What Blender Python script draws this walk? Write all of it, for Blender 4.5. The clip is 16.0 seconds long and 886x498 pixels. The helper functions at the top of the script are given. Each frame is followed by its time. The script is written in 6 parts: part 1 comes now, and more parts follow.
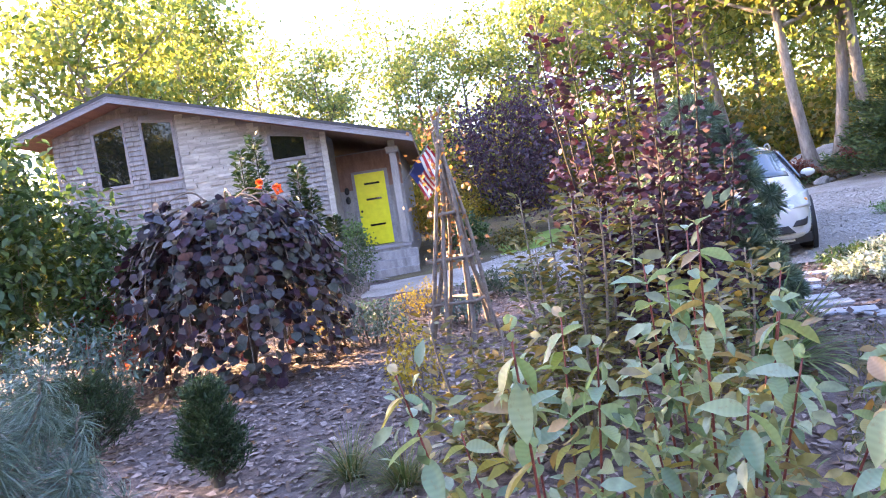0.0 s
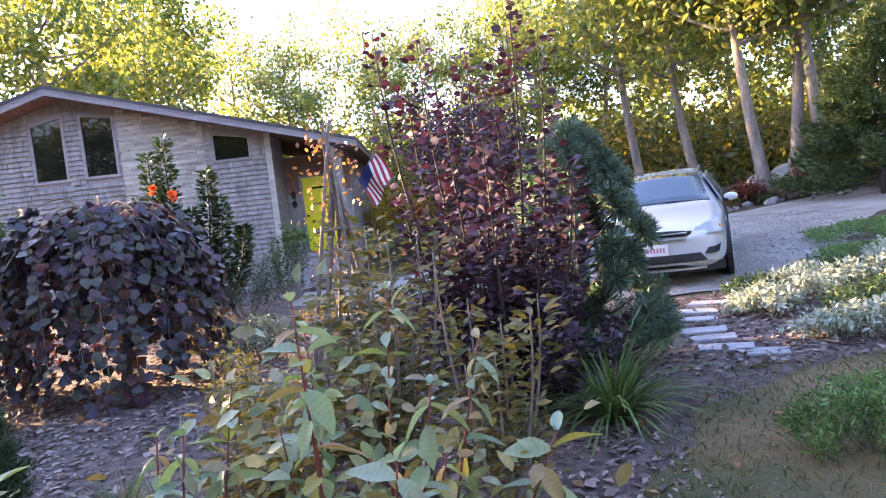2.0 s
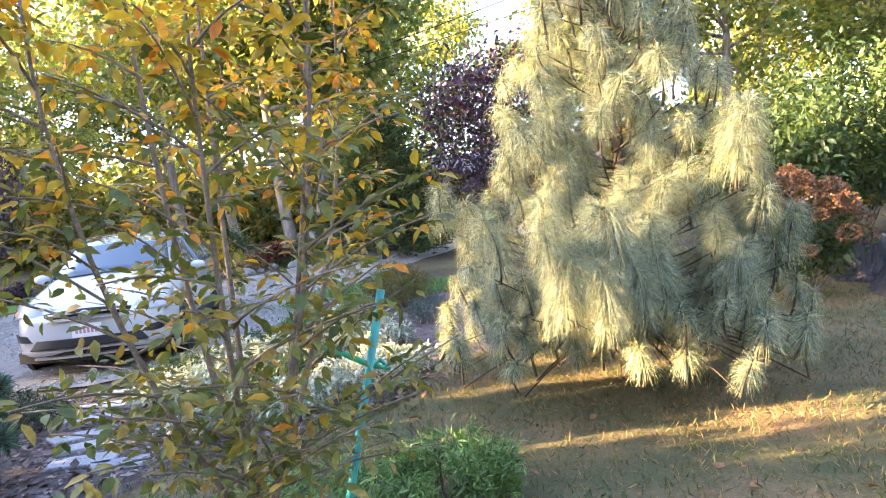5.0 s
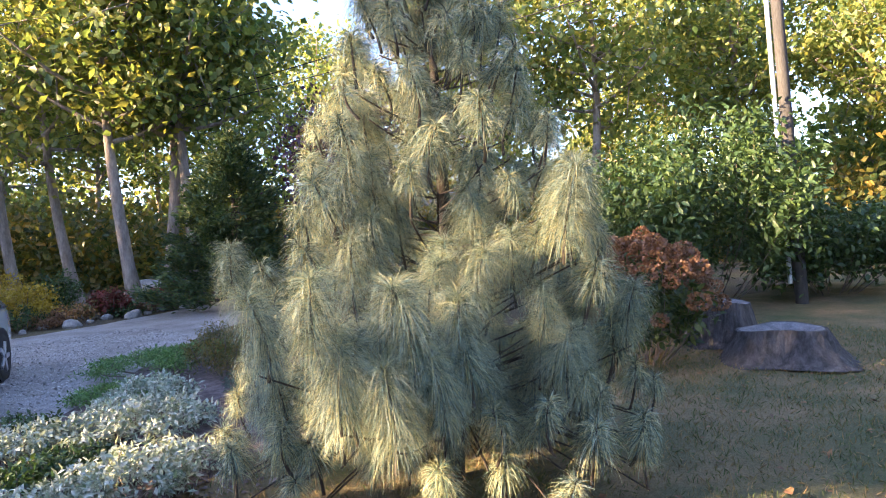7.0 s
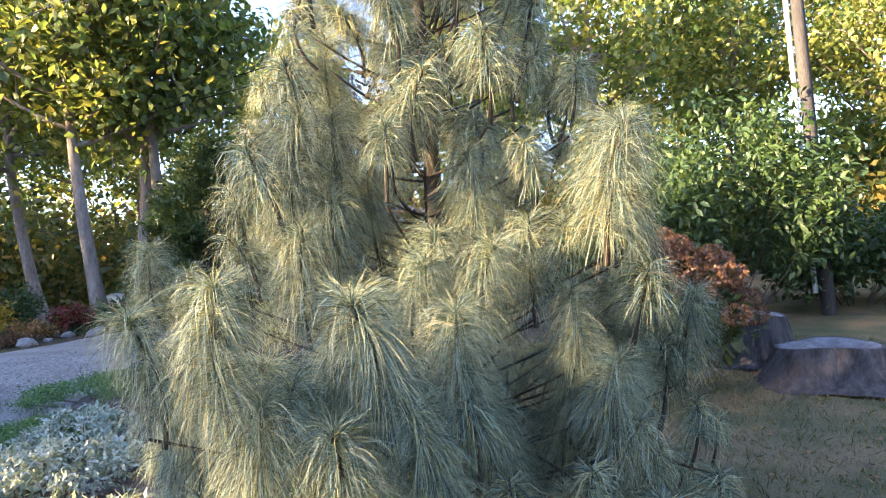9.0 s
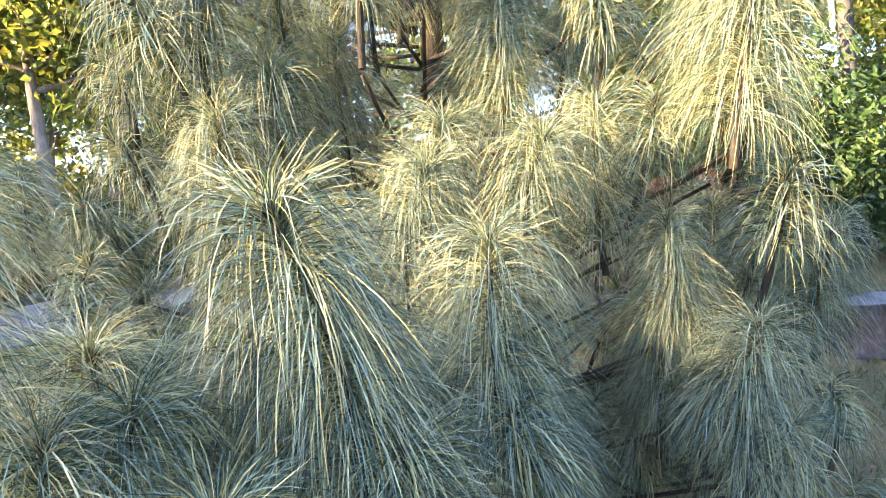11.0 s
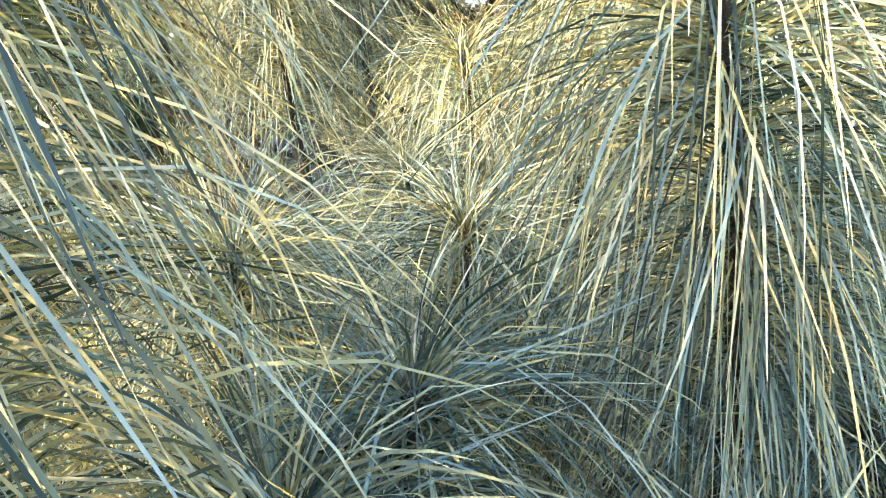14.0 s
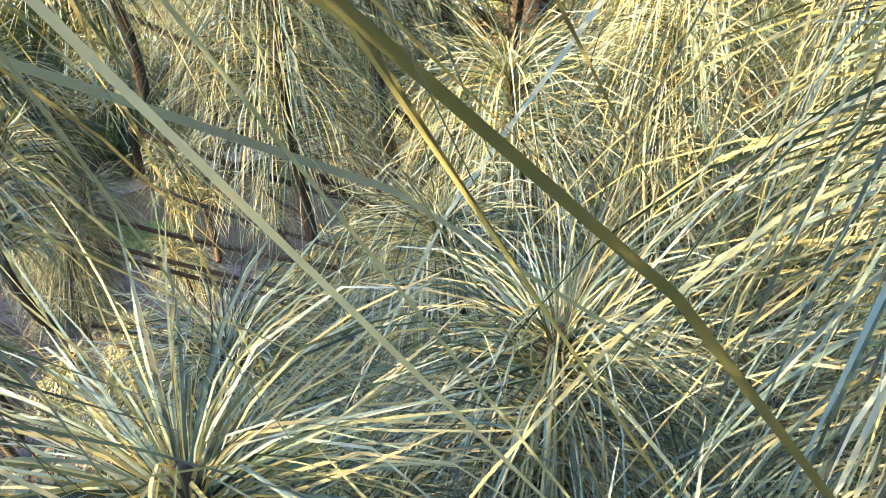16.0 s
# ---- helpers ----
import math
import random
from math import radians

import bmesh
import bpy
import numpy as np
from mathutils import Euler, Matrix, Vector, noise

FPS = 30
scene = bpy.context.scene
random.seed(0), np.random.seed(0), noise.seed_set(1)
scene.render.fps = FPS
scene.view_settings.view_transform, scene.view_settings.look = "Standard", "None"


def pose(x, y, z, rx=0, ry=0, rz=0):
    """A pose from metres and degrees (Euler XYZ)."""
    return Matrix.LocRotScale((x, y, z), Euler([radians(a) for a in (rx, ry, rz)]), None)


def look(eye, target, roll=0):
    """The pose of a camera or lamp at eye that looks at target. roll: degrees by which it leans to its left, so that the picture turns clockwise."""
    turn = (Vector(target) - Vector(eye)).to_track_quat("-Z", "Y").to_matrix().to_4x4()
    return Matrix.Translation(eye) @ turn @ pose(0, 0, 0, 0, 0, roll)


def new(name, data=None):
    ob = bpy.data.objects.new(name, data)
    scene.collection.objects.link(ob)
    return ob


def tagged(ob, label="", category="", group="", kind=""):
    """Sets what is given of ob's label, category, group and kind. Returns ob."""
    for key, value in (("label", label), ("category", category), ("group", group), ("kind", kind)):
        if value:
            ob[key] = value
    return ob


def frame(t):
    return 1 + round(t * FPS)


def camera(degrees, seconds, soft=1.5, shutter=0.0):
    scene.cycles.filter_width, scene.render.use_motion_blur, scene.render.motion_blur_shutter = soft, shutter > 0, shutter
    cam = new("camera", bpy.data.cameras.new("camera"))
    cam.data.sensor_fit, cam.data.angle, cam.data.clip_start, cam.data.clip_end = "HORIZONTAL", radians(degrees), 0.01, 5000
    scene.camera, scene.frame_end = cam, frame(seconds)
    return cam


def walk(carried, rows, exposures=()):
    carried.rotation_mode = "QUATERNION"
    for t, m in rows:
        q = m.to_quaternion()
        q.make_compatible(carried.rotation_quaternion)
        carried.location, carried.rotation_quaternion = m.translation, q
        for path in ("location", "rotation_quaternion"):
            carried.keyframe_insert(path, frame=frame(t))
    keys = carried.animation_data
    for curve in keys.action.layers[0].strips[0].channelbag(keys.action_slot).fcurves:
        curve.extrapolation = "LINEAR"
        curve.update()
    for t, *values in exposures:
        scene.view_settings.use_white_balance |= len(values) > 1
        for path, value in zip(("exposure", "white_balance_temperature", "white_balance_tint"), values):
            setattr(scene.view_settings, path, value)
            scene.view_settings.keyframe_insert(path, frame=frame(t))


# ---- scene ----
cam = camera(68.3, 16.0, soft=1.05)
METRES, EYE, TILT, LEAN, TURN = 8.0, 1.5, -2.8, 8.8, 0.0
ROWS = [
    (0.0, 0.0, 0.0, 0.0, -0.0, 0.0, 0.0),
    (0.5, 0.0181, 0.0083, 0.0015, -0.2, -0.05, -0.29),
    (1.0, 0.0434, 0.0292, 0.0083, -0.05, -0.02, -0.77),
    (1.5, 0.0899, 0.0385, 0.0123, 0.03, -0.04, -1.54),
    (2.0, 0.1402, 0.0314, 0.0271, -1.12, 0.14, -1.98),
    (2.5, 0.181, 0.0439, 0.0324, -4.86, 0.89, -2.53),
    (3.0, 0.2192, 0.0485, 0.0425, -6.69, 1.09, -2.49),
    (3.5, 0.266, 0.0399, 0.0505, -10.41, 1.68, -2.25),
    (4.0, 0.3085, 0.0371, 0.0572, -20.09, 3.48, -1.54),
    (4.5, 0.3498, 0.0618, 0.0596, -26.83, 4.18, -1.31),
    (5.0, 0.3956, 0.0705, 0.07, -35.56, 5.55, -0.59),
    (7.5, 0.564, 0.1325, 0.1202, -45.61, 9.9, -0.46),
    (8.0, 0.5903, 0.16, 0.1243, -45.85, 10.59, -0.23),
    (10.5, 0.7245, 0.2968, 0.1348, -46.18, 9.8, 0.38),
    (11.0, 0.7439, 0.3215, 0.1351, -46.42, 7.0, 0.39),
    (11.5, 0.7503, 0.3479, 0.1319, -47.11, 3.48, 0.55),
    (12.0, 0.748, 0.371, 0.1291, -50.46, 0.05, 0.92),
    (12.5, 0.7508, 0.3772, 0.1255, -51.17, -2.54, 1.02),
    (13.0, 0.7523, 0.3813, 0.1277, -51.3, -2.49, 0.81),
    (13.5, 0.7522, 0.3972, 0.1321, -51.52, -2.33, 0.68),
    (14.0, 0.7537, 0.4083, 0.1332, -53.36, -2.08, 0.63),
    (14.5, 0.7547, 0.4151, 0.1332, -54.54, -2.08, 0.2),
    (15.0, 0.7565, 0.4195, 0.1364, -54.81, -1.93, 0.35),
    (15.5, 0.7633, 0.4247, 0.1401, -54.71, -1.57, 0.4),
    (16.0, 0.772, 0.4309, 0.1426, -53.88, -1.71, 0.24),
]
walk(cam, [(t, pose(0, 0, EYE, TILT, LEAN, TURN) @ pose(METRES * x, METRES * y, METRES * z, 90 + pitch, roll, yaw)) for t, x, y, z, yaw, pitch, roll in ROWS],
     exposures=[(0.0, 4.2, 6250, 37), (1.5, 3.72, 6250, 37), (3.0, 3.95, 6350, 35), (5.0, 3.95, 6450, 28), (7.5, 3.05, 5600, 31), (10.5, 3.65, 5750, 26), (13.0, 4.0, 6050, 26), (14.5, 3.9, 6150, 25), (16.0, 3.58, 6250, 25)])

# ---- world, sun ----
SUN_DIR = Vector((-0.88, 0.42, 0.235)).normalized()
world = bpy.data.worlds.new("sky_world")
scene.world = world
world.use_nodes = True
wn = world.node_tree.nodes
sky = wn.new("ShaderNodeTexSky")
sky.sky_type = 'NISHITA'
sky.sun_disc = False
sky.sun_elevation = math.asin(SUN_DIR.z)
sky.sun_rotation = math.atan2(SUN_DIR.x, SUN_DIR.y)
sky.air_density, sky.dust_density, sky.ozone_density = 1.0, 0.8, 1.0
wn["Background"].inputs["Strength"].default_value = 0.1
world.node_tree.links.new(sky.outputs[0], wn["Background"].inputs["Color"])
sun = new("sun", bpy.data.lights.new("sun", 'SUN'))
sun.data.energy, sun.data.angle, sun.data.color = 5.0, radians(0.6), (1.0, 0.71, 0.31)
sun.matrix_world = look((0, 0, 0), -SUN_DIR)


# ---- materials ----
def mat_base(name):
    m = bpy.data.materials.new(name)
    m.use_nodes = True
    nt = m.node_tree
    return m, nt, nt.nodes["Principled BSDF"], nt.nodes["Material Output"]


def ramp(nt, fac, cols, pos=None):
    r = nt.nodes.new("ShaderNodeValToRGB")
    el = r.color_ramp.elements
    n = len(cols)
    while len(el) < n:
        el.new(0.5)
    for i, c in enumerate(cols):
        el[i].position = pos[i] if pos else i / (n - 1)
        el[i].color = (*c, 1)
    nt.links.new(fac, r.inputs["Fac"])
    return r.outputs["Color"]


def noise_tex(nt, scale, detail=6, rough=0.6, coord="Object", stretch=None):
    tc = nt.nodes.new("ShaderNodeTexCoord")
    n = nt.nodes.new("ShaderNodeTexNoise")
    n.inputs["Scale"].default_value, n.inputs["Detail"].default_value, n.inputs["Roughness"].default_value = scale, detail, rough
    if stretch:
        mp = nt.nodes.new("ShaderNodeMapping")
        mp.inputs["Scale"].default_value = stretch
        nt.links.new(tc.outputs[coord], mp.inputs["Vector"])
        nt.links.new(mp.outputs["Vector"], n.inputs["Vector"])
    else:
        nt.links.new(tc.outputs[coord], n.inputs["Vector"])
    return n.outputs["Fac"]


def mixc(nt, a, b, fac, mode='MIX'):
    m = nt.nodes.new("ShaderNodeMix")
    m.data_type, m.blend_type = 'RGBA', mode
    for sock, v in ((m.inputs[0], fac), (m.inputs[6], a), (m.inputs[7], b)):
        if isinstance(v, (int, float)):
            sock.default_value = v
        elif isinstance(v, tuple):
            sock.default_value = (*v, 1)
        else:
            nt.links.new(v, sock)
    return m.outputs[2]


def bump(nt, p, height, strength=0.4, dist=0.01):
    b = nt.nodes.new("ShaderNodeBump")
    b.inputs["Strength"].default_value, b.inputs["Distance"].default_value = strength, dist
    nt.links.new(height, b.inputs["Height"])
    nt.links.new(b.outputs["Normal"], p.inputs["Normal"])


def leaf_mat(name, cols, rough=0.45, trans=0.4, blotch=None, scale=30, pos=None, glow=(1.25, 1.25, 0.7)):
    m, nt, p, out = mat_base(name)
    g = nt.nodes.new("ShaderNodeNewGeometry")
    c = ramp(nt, g.outputs["Random Per Island"], cols, pos)
    n = noise_tex(nt, scale, 4, 0.6, "Object")
    if blotch:
        c = mixc(nt, c, blotch, ramp(nt, n, [(0, 0, 0), (1, 1, 1)], [0.52, 0.68]))
    else:
        c = mixc(nt, c, ramp(nt, n, [(0.55, 0.55, 0.55), (1.25, 1.25, 1.25)], [0.3, 0.7]), 1.0, 'MULTIPLY')
    nt.links.new(c, p.inputs["Base Color"])
    p.inputs["Roughness"].default_value = rough
    t = nt.nodes.new("ShaderNodeBsdfTranslucent")
    nt.links.new(mixc(nt, c, glow, 1.0, 'MULTIPLY'), t.inputs["Color"])
    mx = nt.nodes.new("ShaderNodeMixShader")
    mx.inputs[0].default_value = trans
    nt.links.new(p.outputs[0], mx.inputs[1])
    nt.links.new(t.outputs[0], mx.inputs[2])
    nt.links.new(mx.outputs[0], out.inputs["Surface"])
    return m


def rough_mat(name, cols, scale=6, fine=60, rough=0.85, bstr=0.5, bdist=0.01, stretch=None, rand=0.0, metallic=0.0, pos=None, islands=False):
    """Two-scale mottled surface with fine relief; rand varies pieces by object."""
    m, nt, p, out = mat_base(name)
    a = noise_tex(nt, scale, 5, 0.6, "Object", stretch)
    b = noise_tex(nt, fine, 6, 0.7, "Object", stretch)
    c = ramp(nt, a, cols, pos or ([0.3 + 0.4 * i / (len(cols) - 1) for i in range(len(cols))]))
    c = mixc(nt, c, ramp(nt, b, [(0.6, 0.6, 0.6), (1.3, 1.3, 1.3)], [0.3, 0.7]), 1.0, 'MULTIPLY')
    if rand:
        pick = nt.nodes.new("ShaderNodeNewGeometry").outputs["Random Per Island"] if islands else nt.nodes.new("ShaderNodeObjectInfo").outputs["Random"]
        c = mixc(nt, c, ramp(nt, pick, [(1 - rand,) * 3, (1 + rand,) * 3]), 1.0, 'MULTIPLY')
    nt.links.new(c, p.inputs["Base Color"])
    p.inputs["Roughness"].default_value, p.inputs["Metallic"].default_value = rough, metallic
    if bstr:
        bump(nt, p, b, bstr, bdist)
    return m


def plain_mat(name, col, rough=0.4, metallic=0.0, coat=0.0, var=0.15, scale=8):
    m, nt, p, out = mat_base(name)
    n = noise_tex(nt, scale, 5)
    nt.links.new(mixc(nt, col, ramp(nt, n, [(1 - var,) * 3, (1 + var,) * 3], [0.3, 0.7]), 1.0, 'MULTIPLY'), p.inputs["Base Color"])
    p.inputs["Roughness"].default_value, p.inputs["Metallic"].default_value = rough, metallic
    p.inputs["Coat Weight"].default_value = coat
    return m


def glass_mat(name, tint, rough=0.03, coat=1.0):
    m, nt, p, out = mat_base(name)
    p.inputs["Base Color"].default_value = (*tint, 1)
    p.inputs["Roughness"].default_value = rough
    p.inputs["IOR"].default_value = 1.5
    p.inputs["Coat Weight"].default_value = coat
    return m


def obj_leaf_mat(name, cols):
    """For leaves that are objects of their own: one tint a leaf, with veins and brown blotches."""
    m, nt, p, out = mat_base(name)
    oi = nt.nodes.new("ShaderNodeObjectInfo")
    c = ramp(nt, oi.outputs["Random"], cols)
    n = noise_tex(nt, 3.2, 6, 0.65)
    c = mixc(nt, c, (0.24, 0.15, 0.07), ramp(nt, n, [(0, 0, 0), (0.75, 0.75, 0.75)], [0.55, 0.72]))
    v = nt.nodes.new("ShaderNodeTexWave")
    v.inputs["Scale"].default_value, v.inputs["Distortion"].default_value = 2.6, 1.0
    v.bands_direction = 'Y'
    tc = nt.nodes.new("ShaderNodeTexCoord")
    nt.links.new(tc.outputs["Object"], v.inputs["Vector"])
    c = mixc(nt, c, ramp(nt, v.outputs["Fac"], [(0.93, 0.93, 0.93), (1.03, 1.03, 1.03)]), 1.0, 'MULTIPLY')
    nt.links.new(c, p.inputs["Base Color"])
    p.inputs["Roughness"].default_value = 0.42
    bump(nt, p, v.outputs["Fac"], 0.12, 0.002)
    t = nt.nodes.new("ShaderNodeBsdfTranslucent")
    nt.links.new(mixc(nt, c, (1.2, 1.25, 0.6), 1.0, 'MULTIPLY'), t.inputs["Color"])
    mx = nt.nodes.new("ShaderNodeMixShader")
    mx.inputs[0].default_value = 0.35
    nt.links.new(p.outputs[0], mx.inputs[1])
    nt.links.new(t.outputs[0], mx.inputs[2])
    nt.links.new(mx.outputs[0], out.inputs["Surface"])
    return m


MULCH = rough_mat("mulch", [(0.07, 0.048, 0.043), (0.15, 0.112, 0.105), (0.26, 0.21, 0.195)], 9, 55, 0.9, 1.0, 0.03)
GRAVEL = rough_mat("gravel", [(0.246, 0.221, 0.197), (0.344, 0.320, 0.295), (0.410, 0.385, 0.369)], 1.2, 45, 0.9, 1.0, 0.03)
LAWN = rough_mat("lawn", [(0.069, 0.092, 0.034), (0.149, 0.127, 0.057), (0.276, 0.190, 0.098)], 1.1, 40, 0.9, 1.0, 0.03)
SLATE = rough_mat("slate", [(0.3, 0.32, 0.36), (0.42, 0.43, 0.46)], 5, 50, 0.6, 0.3, 0.005, rand=0.2)
BARK = rough_mat("bark", [(0.09, 0.07, 0.055), (0.2, 0.165, 0.135)], 6, 30, 0.9, 1.0, 0.03, (1, 1, 0.25))
PALE_BARK = rough_mat("pale_bark", [(0.16, 0.13, 0.11), (0.36, 0.31, 0.27)], 4, 22, 0.9, 1.0, 0.03, (1, 1, 0.3))
DARK_BARK = rough_mat("dark_bark", [(0.035, 0.027, 0.022), (0.08, 0.065, 0.05)], 9, 60, 0.9, 0.8, 0.01)
TWIG = rough_mat("twig_bark", [(0.13, 0.1, 0.085), (0.24, 0.2, 0.17)], 20, 90, 0.8, 0.5, 0.004)
RED_STEM = rough_mat("red_stem", [(0.12, 0.02, 0.018), (0.24, 0.05, 0.04)], 20, 90, 0.5, 0.2, 0.002)
SHINGLE = rough_mat("weathered_board", [(0.16, 0.145, 0.15), (0.245, 0.23, 0.235), (0.32, 0.3, 0.305)], 2.2, 40, 0.85, 0.5, 0.006, (3, 1, 0.6), rand=0.12, islands=True)
PALE_SHINGLE = rough_mat("pale_board", [(0.26, 0.245, 0.23), (0.46, 0.44, 0.41)], 2.2, 40, 0.85, 0.5, 0.006, (0.6, 1, 3), rand=0.22, islands=True)
TRIM = rough_mat("weathered_trim", [(0.2, 0.19, 0.21), (0.3, 0.28, 0.3)], 3, 50, 0.8, 0.4, 0.004, (0.4, 1, 3), rand=0.1)
SOFFIT = rough_mat("stained_wood", [(0.16, 0.085, 0.07), (0.26, 0.15, 0.12)], 3, 40, 0.7, 0.4, 0.004, (3, 0.4, 1))
ROOFING = rough_mat("roof_shingle", [(0.05, 0.048, 0.052), (0.09, 0.085, 0.09)], 3, 60, 0.9, 0.6, 0.01)
YELLOW = plain_mat("yellow_paint", (0.75, 0.7, 0.01), 0.35, var=0.08)
BLACK = plain_mat("black_trim", (0.012, 0.012, 0.014), 0.7)
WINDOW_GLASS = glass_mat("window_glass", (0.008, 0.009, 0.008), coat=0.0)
CAR_PAINT = plain_mat("white_car_paint", (0.5, 0.52, 0.55), 0.25, coat=1.0, var=0.02)
# the blue in the base colour stands in for reflected sky
CAR_GLASS = glass_mat("car_glass", (0.05, 0.085, 0.12), 0.08)
SILVER = plain_mat("silver_metal", (0.6, 0.6, 0.62), 0.3, 0.9)
STAKE_PAINT = plain_mat("green_stake_paint", (0.015, 0.3, 0.3), 0.45)

OAK_LEAF = leaf_mat("oak_leaf", [(0.07, 0.13, 0.045), (0.17, 0.235, 0.07), (0.36, 0.35, 0.09), (0.12, 0.185, 0.06), (0.22, 0.26, 0.08)], trans=0.5, glow=(1.55, 1.45, 0.7), scale=6)
DARK_LEAF = leaf_mat("dark_leaf", [(0.025, 0.055, 0.018), (0.06, 0.1, 0.03), (0.1, 0.13, 0.03)], trans=0.35)
PURPLE_LEAF = leaf_mat("purple_leaf", [(0.035, 0.018, 0.032), (0.075, 0.038, 0.07), (0.085, 0.035, 0.05), (0.06, 0.05, 0.085), (0.13, 0.1, 0.14)], rough=0.65, trans=0.15, glow=(1.2, 0.6, 0.7))
WEEP_LEAF = leaf_mat("weeping_purple_leaf", [(0.026, 0.014, 0.024), (0.065, 0.028, 0.05), (0.045, 0.058, 0.04), (0.085, 0.03, 0.03), (0.03, 0.042, 0.03), (0.042, 0.032, 0.07), (0.07, 0.08, 0.06)], trans=0.12, glow=(1.4, 0.9, 0.8))
SOFT_NEEDLE = leaf_mat("soft_blue_needle", [(0.09, 0.17, 0.12), (0.2, 0.33, 0.26), (0.38, 0.5, 0.44)], trans=0.25)
UNDER_LEAF = leaf_mat("woodland_leaf", [(0.04, 0.075, 0.025), (0.12, 0.14, 0.035), (0.32, 0.22, 0.05), (0.09, 0.11, 0.035), (0.2, 0.19, 0.04)], trans=0.45, glow=(1.5, 1.4, 0.6))
YELLOW_LEAF = leaf_mat("golden_leaf", [(0.4, 0.3, 0.03), (0.5, 0.36, 0.04), (0.3, 0.2, 0.03)], trans=0.35)
OLIVE_LEAF = leaf_mat("olive_leaf", [(0.07, 0.08, 0.025), (0.15, 0.15, 0.04), (0.26, 0.17, 0.04), (0.1, 0.12, 0.035)], trans=0.3)
BROAD_LEAF = obj_leaf_mat("broad_leaf", [(0.120, 0.204, 0.120), (0.204, 0.300, 0.204), (0.324, 0.396, 0.300), (0.240, 0.300, 0.084), (0.240, 0.336, 0.252), (0.360, 0.312, 0.096), (0.312, 0.204, 0.120)])
VARIEG_LEAF = leaf_mat("variegated_leaf", [(0.2, 0.28, 0.2), (0.42, 0.48, 0.4), (0.6, 0.62, 0.54), (0.3, 0.38, 0.3)], trans=0.2, scale=40)
BROAD_FILL = leaf_mat("broad_leaf_fill", [(0.1, 0.15, 0.08), (0.2, 0.27, 0.17), (0.3, 0.36, 0.27), (0.2, 0.22, 0.08), (0.28, 0.17, 0.07), (0.14, 0.2, 0.12), (0.36, 0.28, 0.08)], 0.42, 0.3, scale=18)
CONIFER_LEAF = leaf_mat("conifer_needles", [(0.015, 0.045, 0.02), (0.035, 0.075, 0.03), (0.06, 0.1, 0.04)], trans=0.15)
BLUE_LEAF = leaf_mat("blue_needles", [(0.046, 0.091, 0.072), (0.091, 0.156, 0.130), (0.156, 0.221, 0.189)], trans=0.15)
HERB_LEAF = leaf_mat("herb_leaf", [(0.07, 0.17, 0.05), (0.14, 0.27, 0.08), (0.22, 0.34, 0.12)], trans=0.3)
GRASS_LEAF = leaf_mat("grass_blade", [(0.05, 0.09, 0.025), (0.1, 0.14, 0.04), (0.24, 0.18, 0.08)], trans=0.3)
# the darkest tones put the shade between needles into the colour
NEEDLE = leaf_mat("striped_shaded_pine_needle", [(0.022, 0.05, 0.04), (0.2, 0.32, 0.27), (0.5, 0.6, 0.49), (0.66, 0.6, 0.29), (0.035, 0.075, 0.06), (0.55, 0.55, 0.26), (0.3, 0.44, 0.39), (0.02, 0.04, 0.032), (0.05, 0.1, 0.08)], 0.42, 0.16, scale=22, glow=(1.35, 1.1, 0.4))
NEEDLE.node_tree.nodes["Principled BSDF"].inputs["Specular IOR Level"].default_value = 0.3
FIR_LEAF = leaf_mat("fir_needles", [(0.025, 0.06, 0.025), (0.06, 0.11, 0.035), (0.15, 0.18, 0.045)], trans=0.2)
FADED_BLOOM = leaf_mat("faded_bloom", [(0.15, 0.075, 0.04), (0.28, 0.15, 0.075), (0.22, 0.12, 0.08)], trans=0.2)


# ---- geometry helpers ----
def G(x, y):
    """The height of the ground."""
    return 0.06 * min(max(0.6 * x + 0.8 * y - 7.5, 0), 32.5)


def tri_mesh(name, V, T, smooth=False):
    V, T = np.asarray(V, np.float32).reshape(-1, 3), np.asarray(T, np.int32).reshape(-1, 3)
    me = bpy.data.meshes.new(name)
    me.vertices.add(len(V))
    me.vertices.foreach_set("co", V.ravel())
    me.loops.add(T.size)
    me.loops.foreach_set("vertex_index", T.ravel())
    me.polygons.add(len(T))
    me.polygons.foreach_set("loop_start", np.arange(0, T.size, 3, dtype=np.int32))
    if smooth:
        me.polygons.foreach_set("use_smooth", np.ones(len(T), dtype=bool))
    me.update(calc_edges=True)
    return me


def part(name, data, material, parent=None, label="", smooth=False):
    """Links a bmesh or a mesh as one object, under a thing where one is given."""
    if isinstance(data, bmesh.types.BMesh):
        me = bpy.data.meshes.new(name)
        data.to_mesh(me)
        data.free()
        data = me
        if smooth:
            data.polygons.foreach_set("use_smooth", [True] * len(data.polygons))
    if material and not data.materials:
        data.materials.append(material)
    ob = new(name, data)
    if parent:
        ob.parent = parent
    if label:
        ob["label"] = label
    return ob


def thing(name, x, y, z, label, category, group="", rz=0, kind=""):
    ob = new(name)
    ob.matrix_world = pose(x, y, z, 0, 0, rz)
    return tagged(ob, label, category, group, kind)


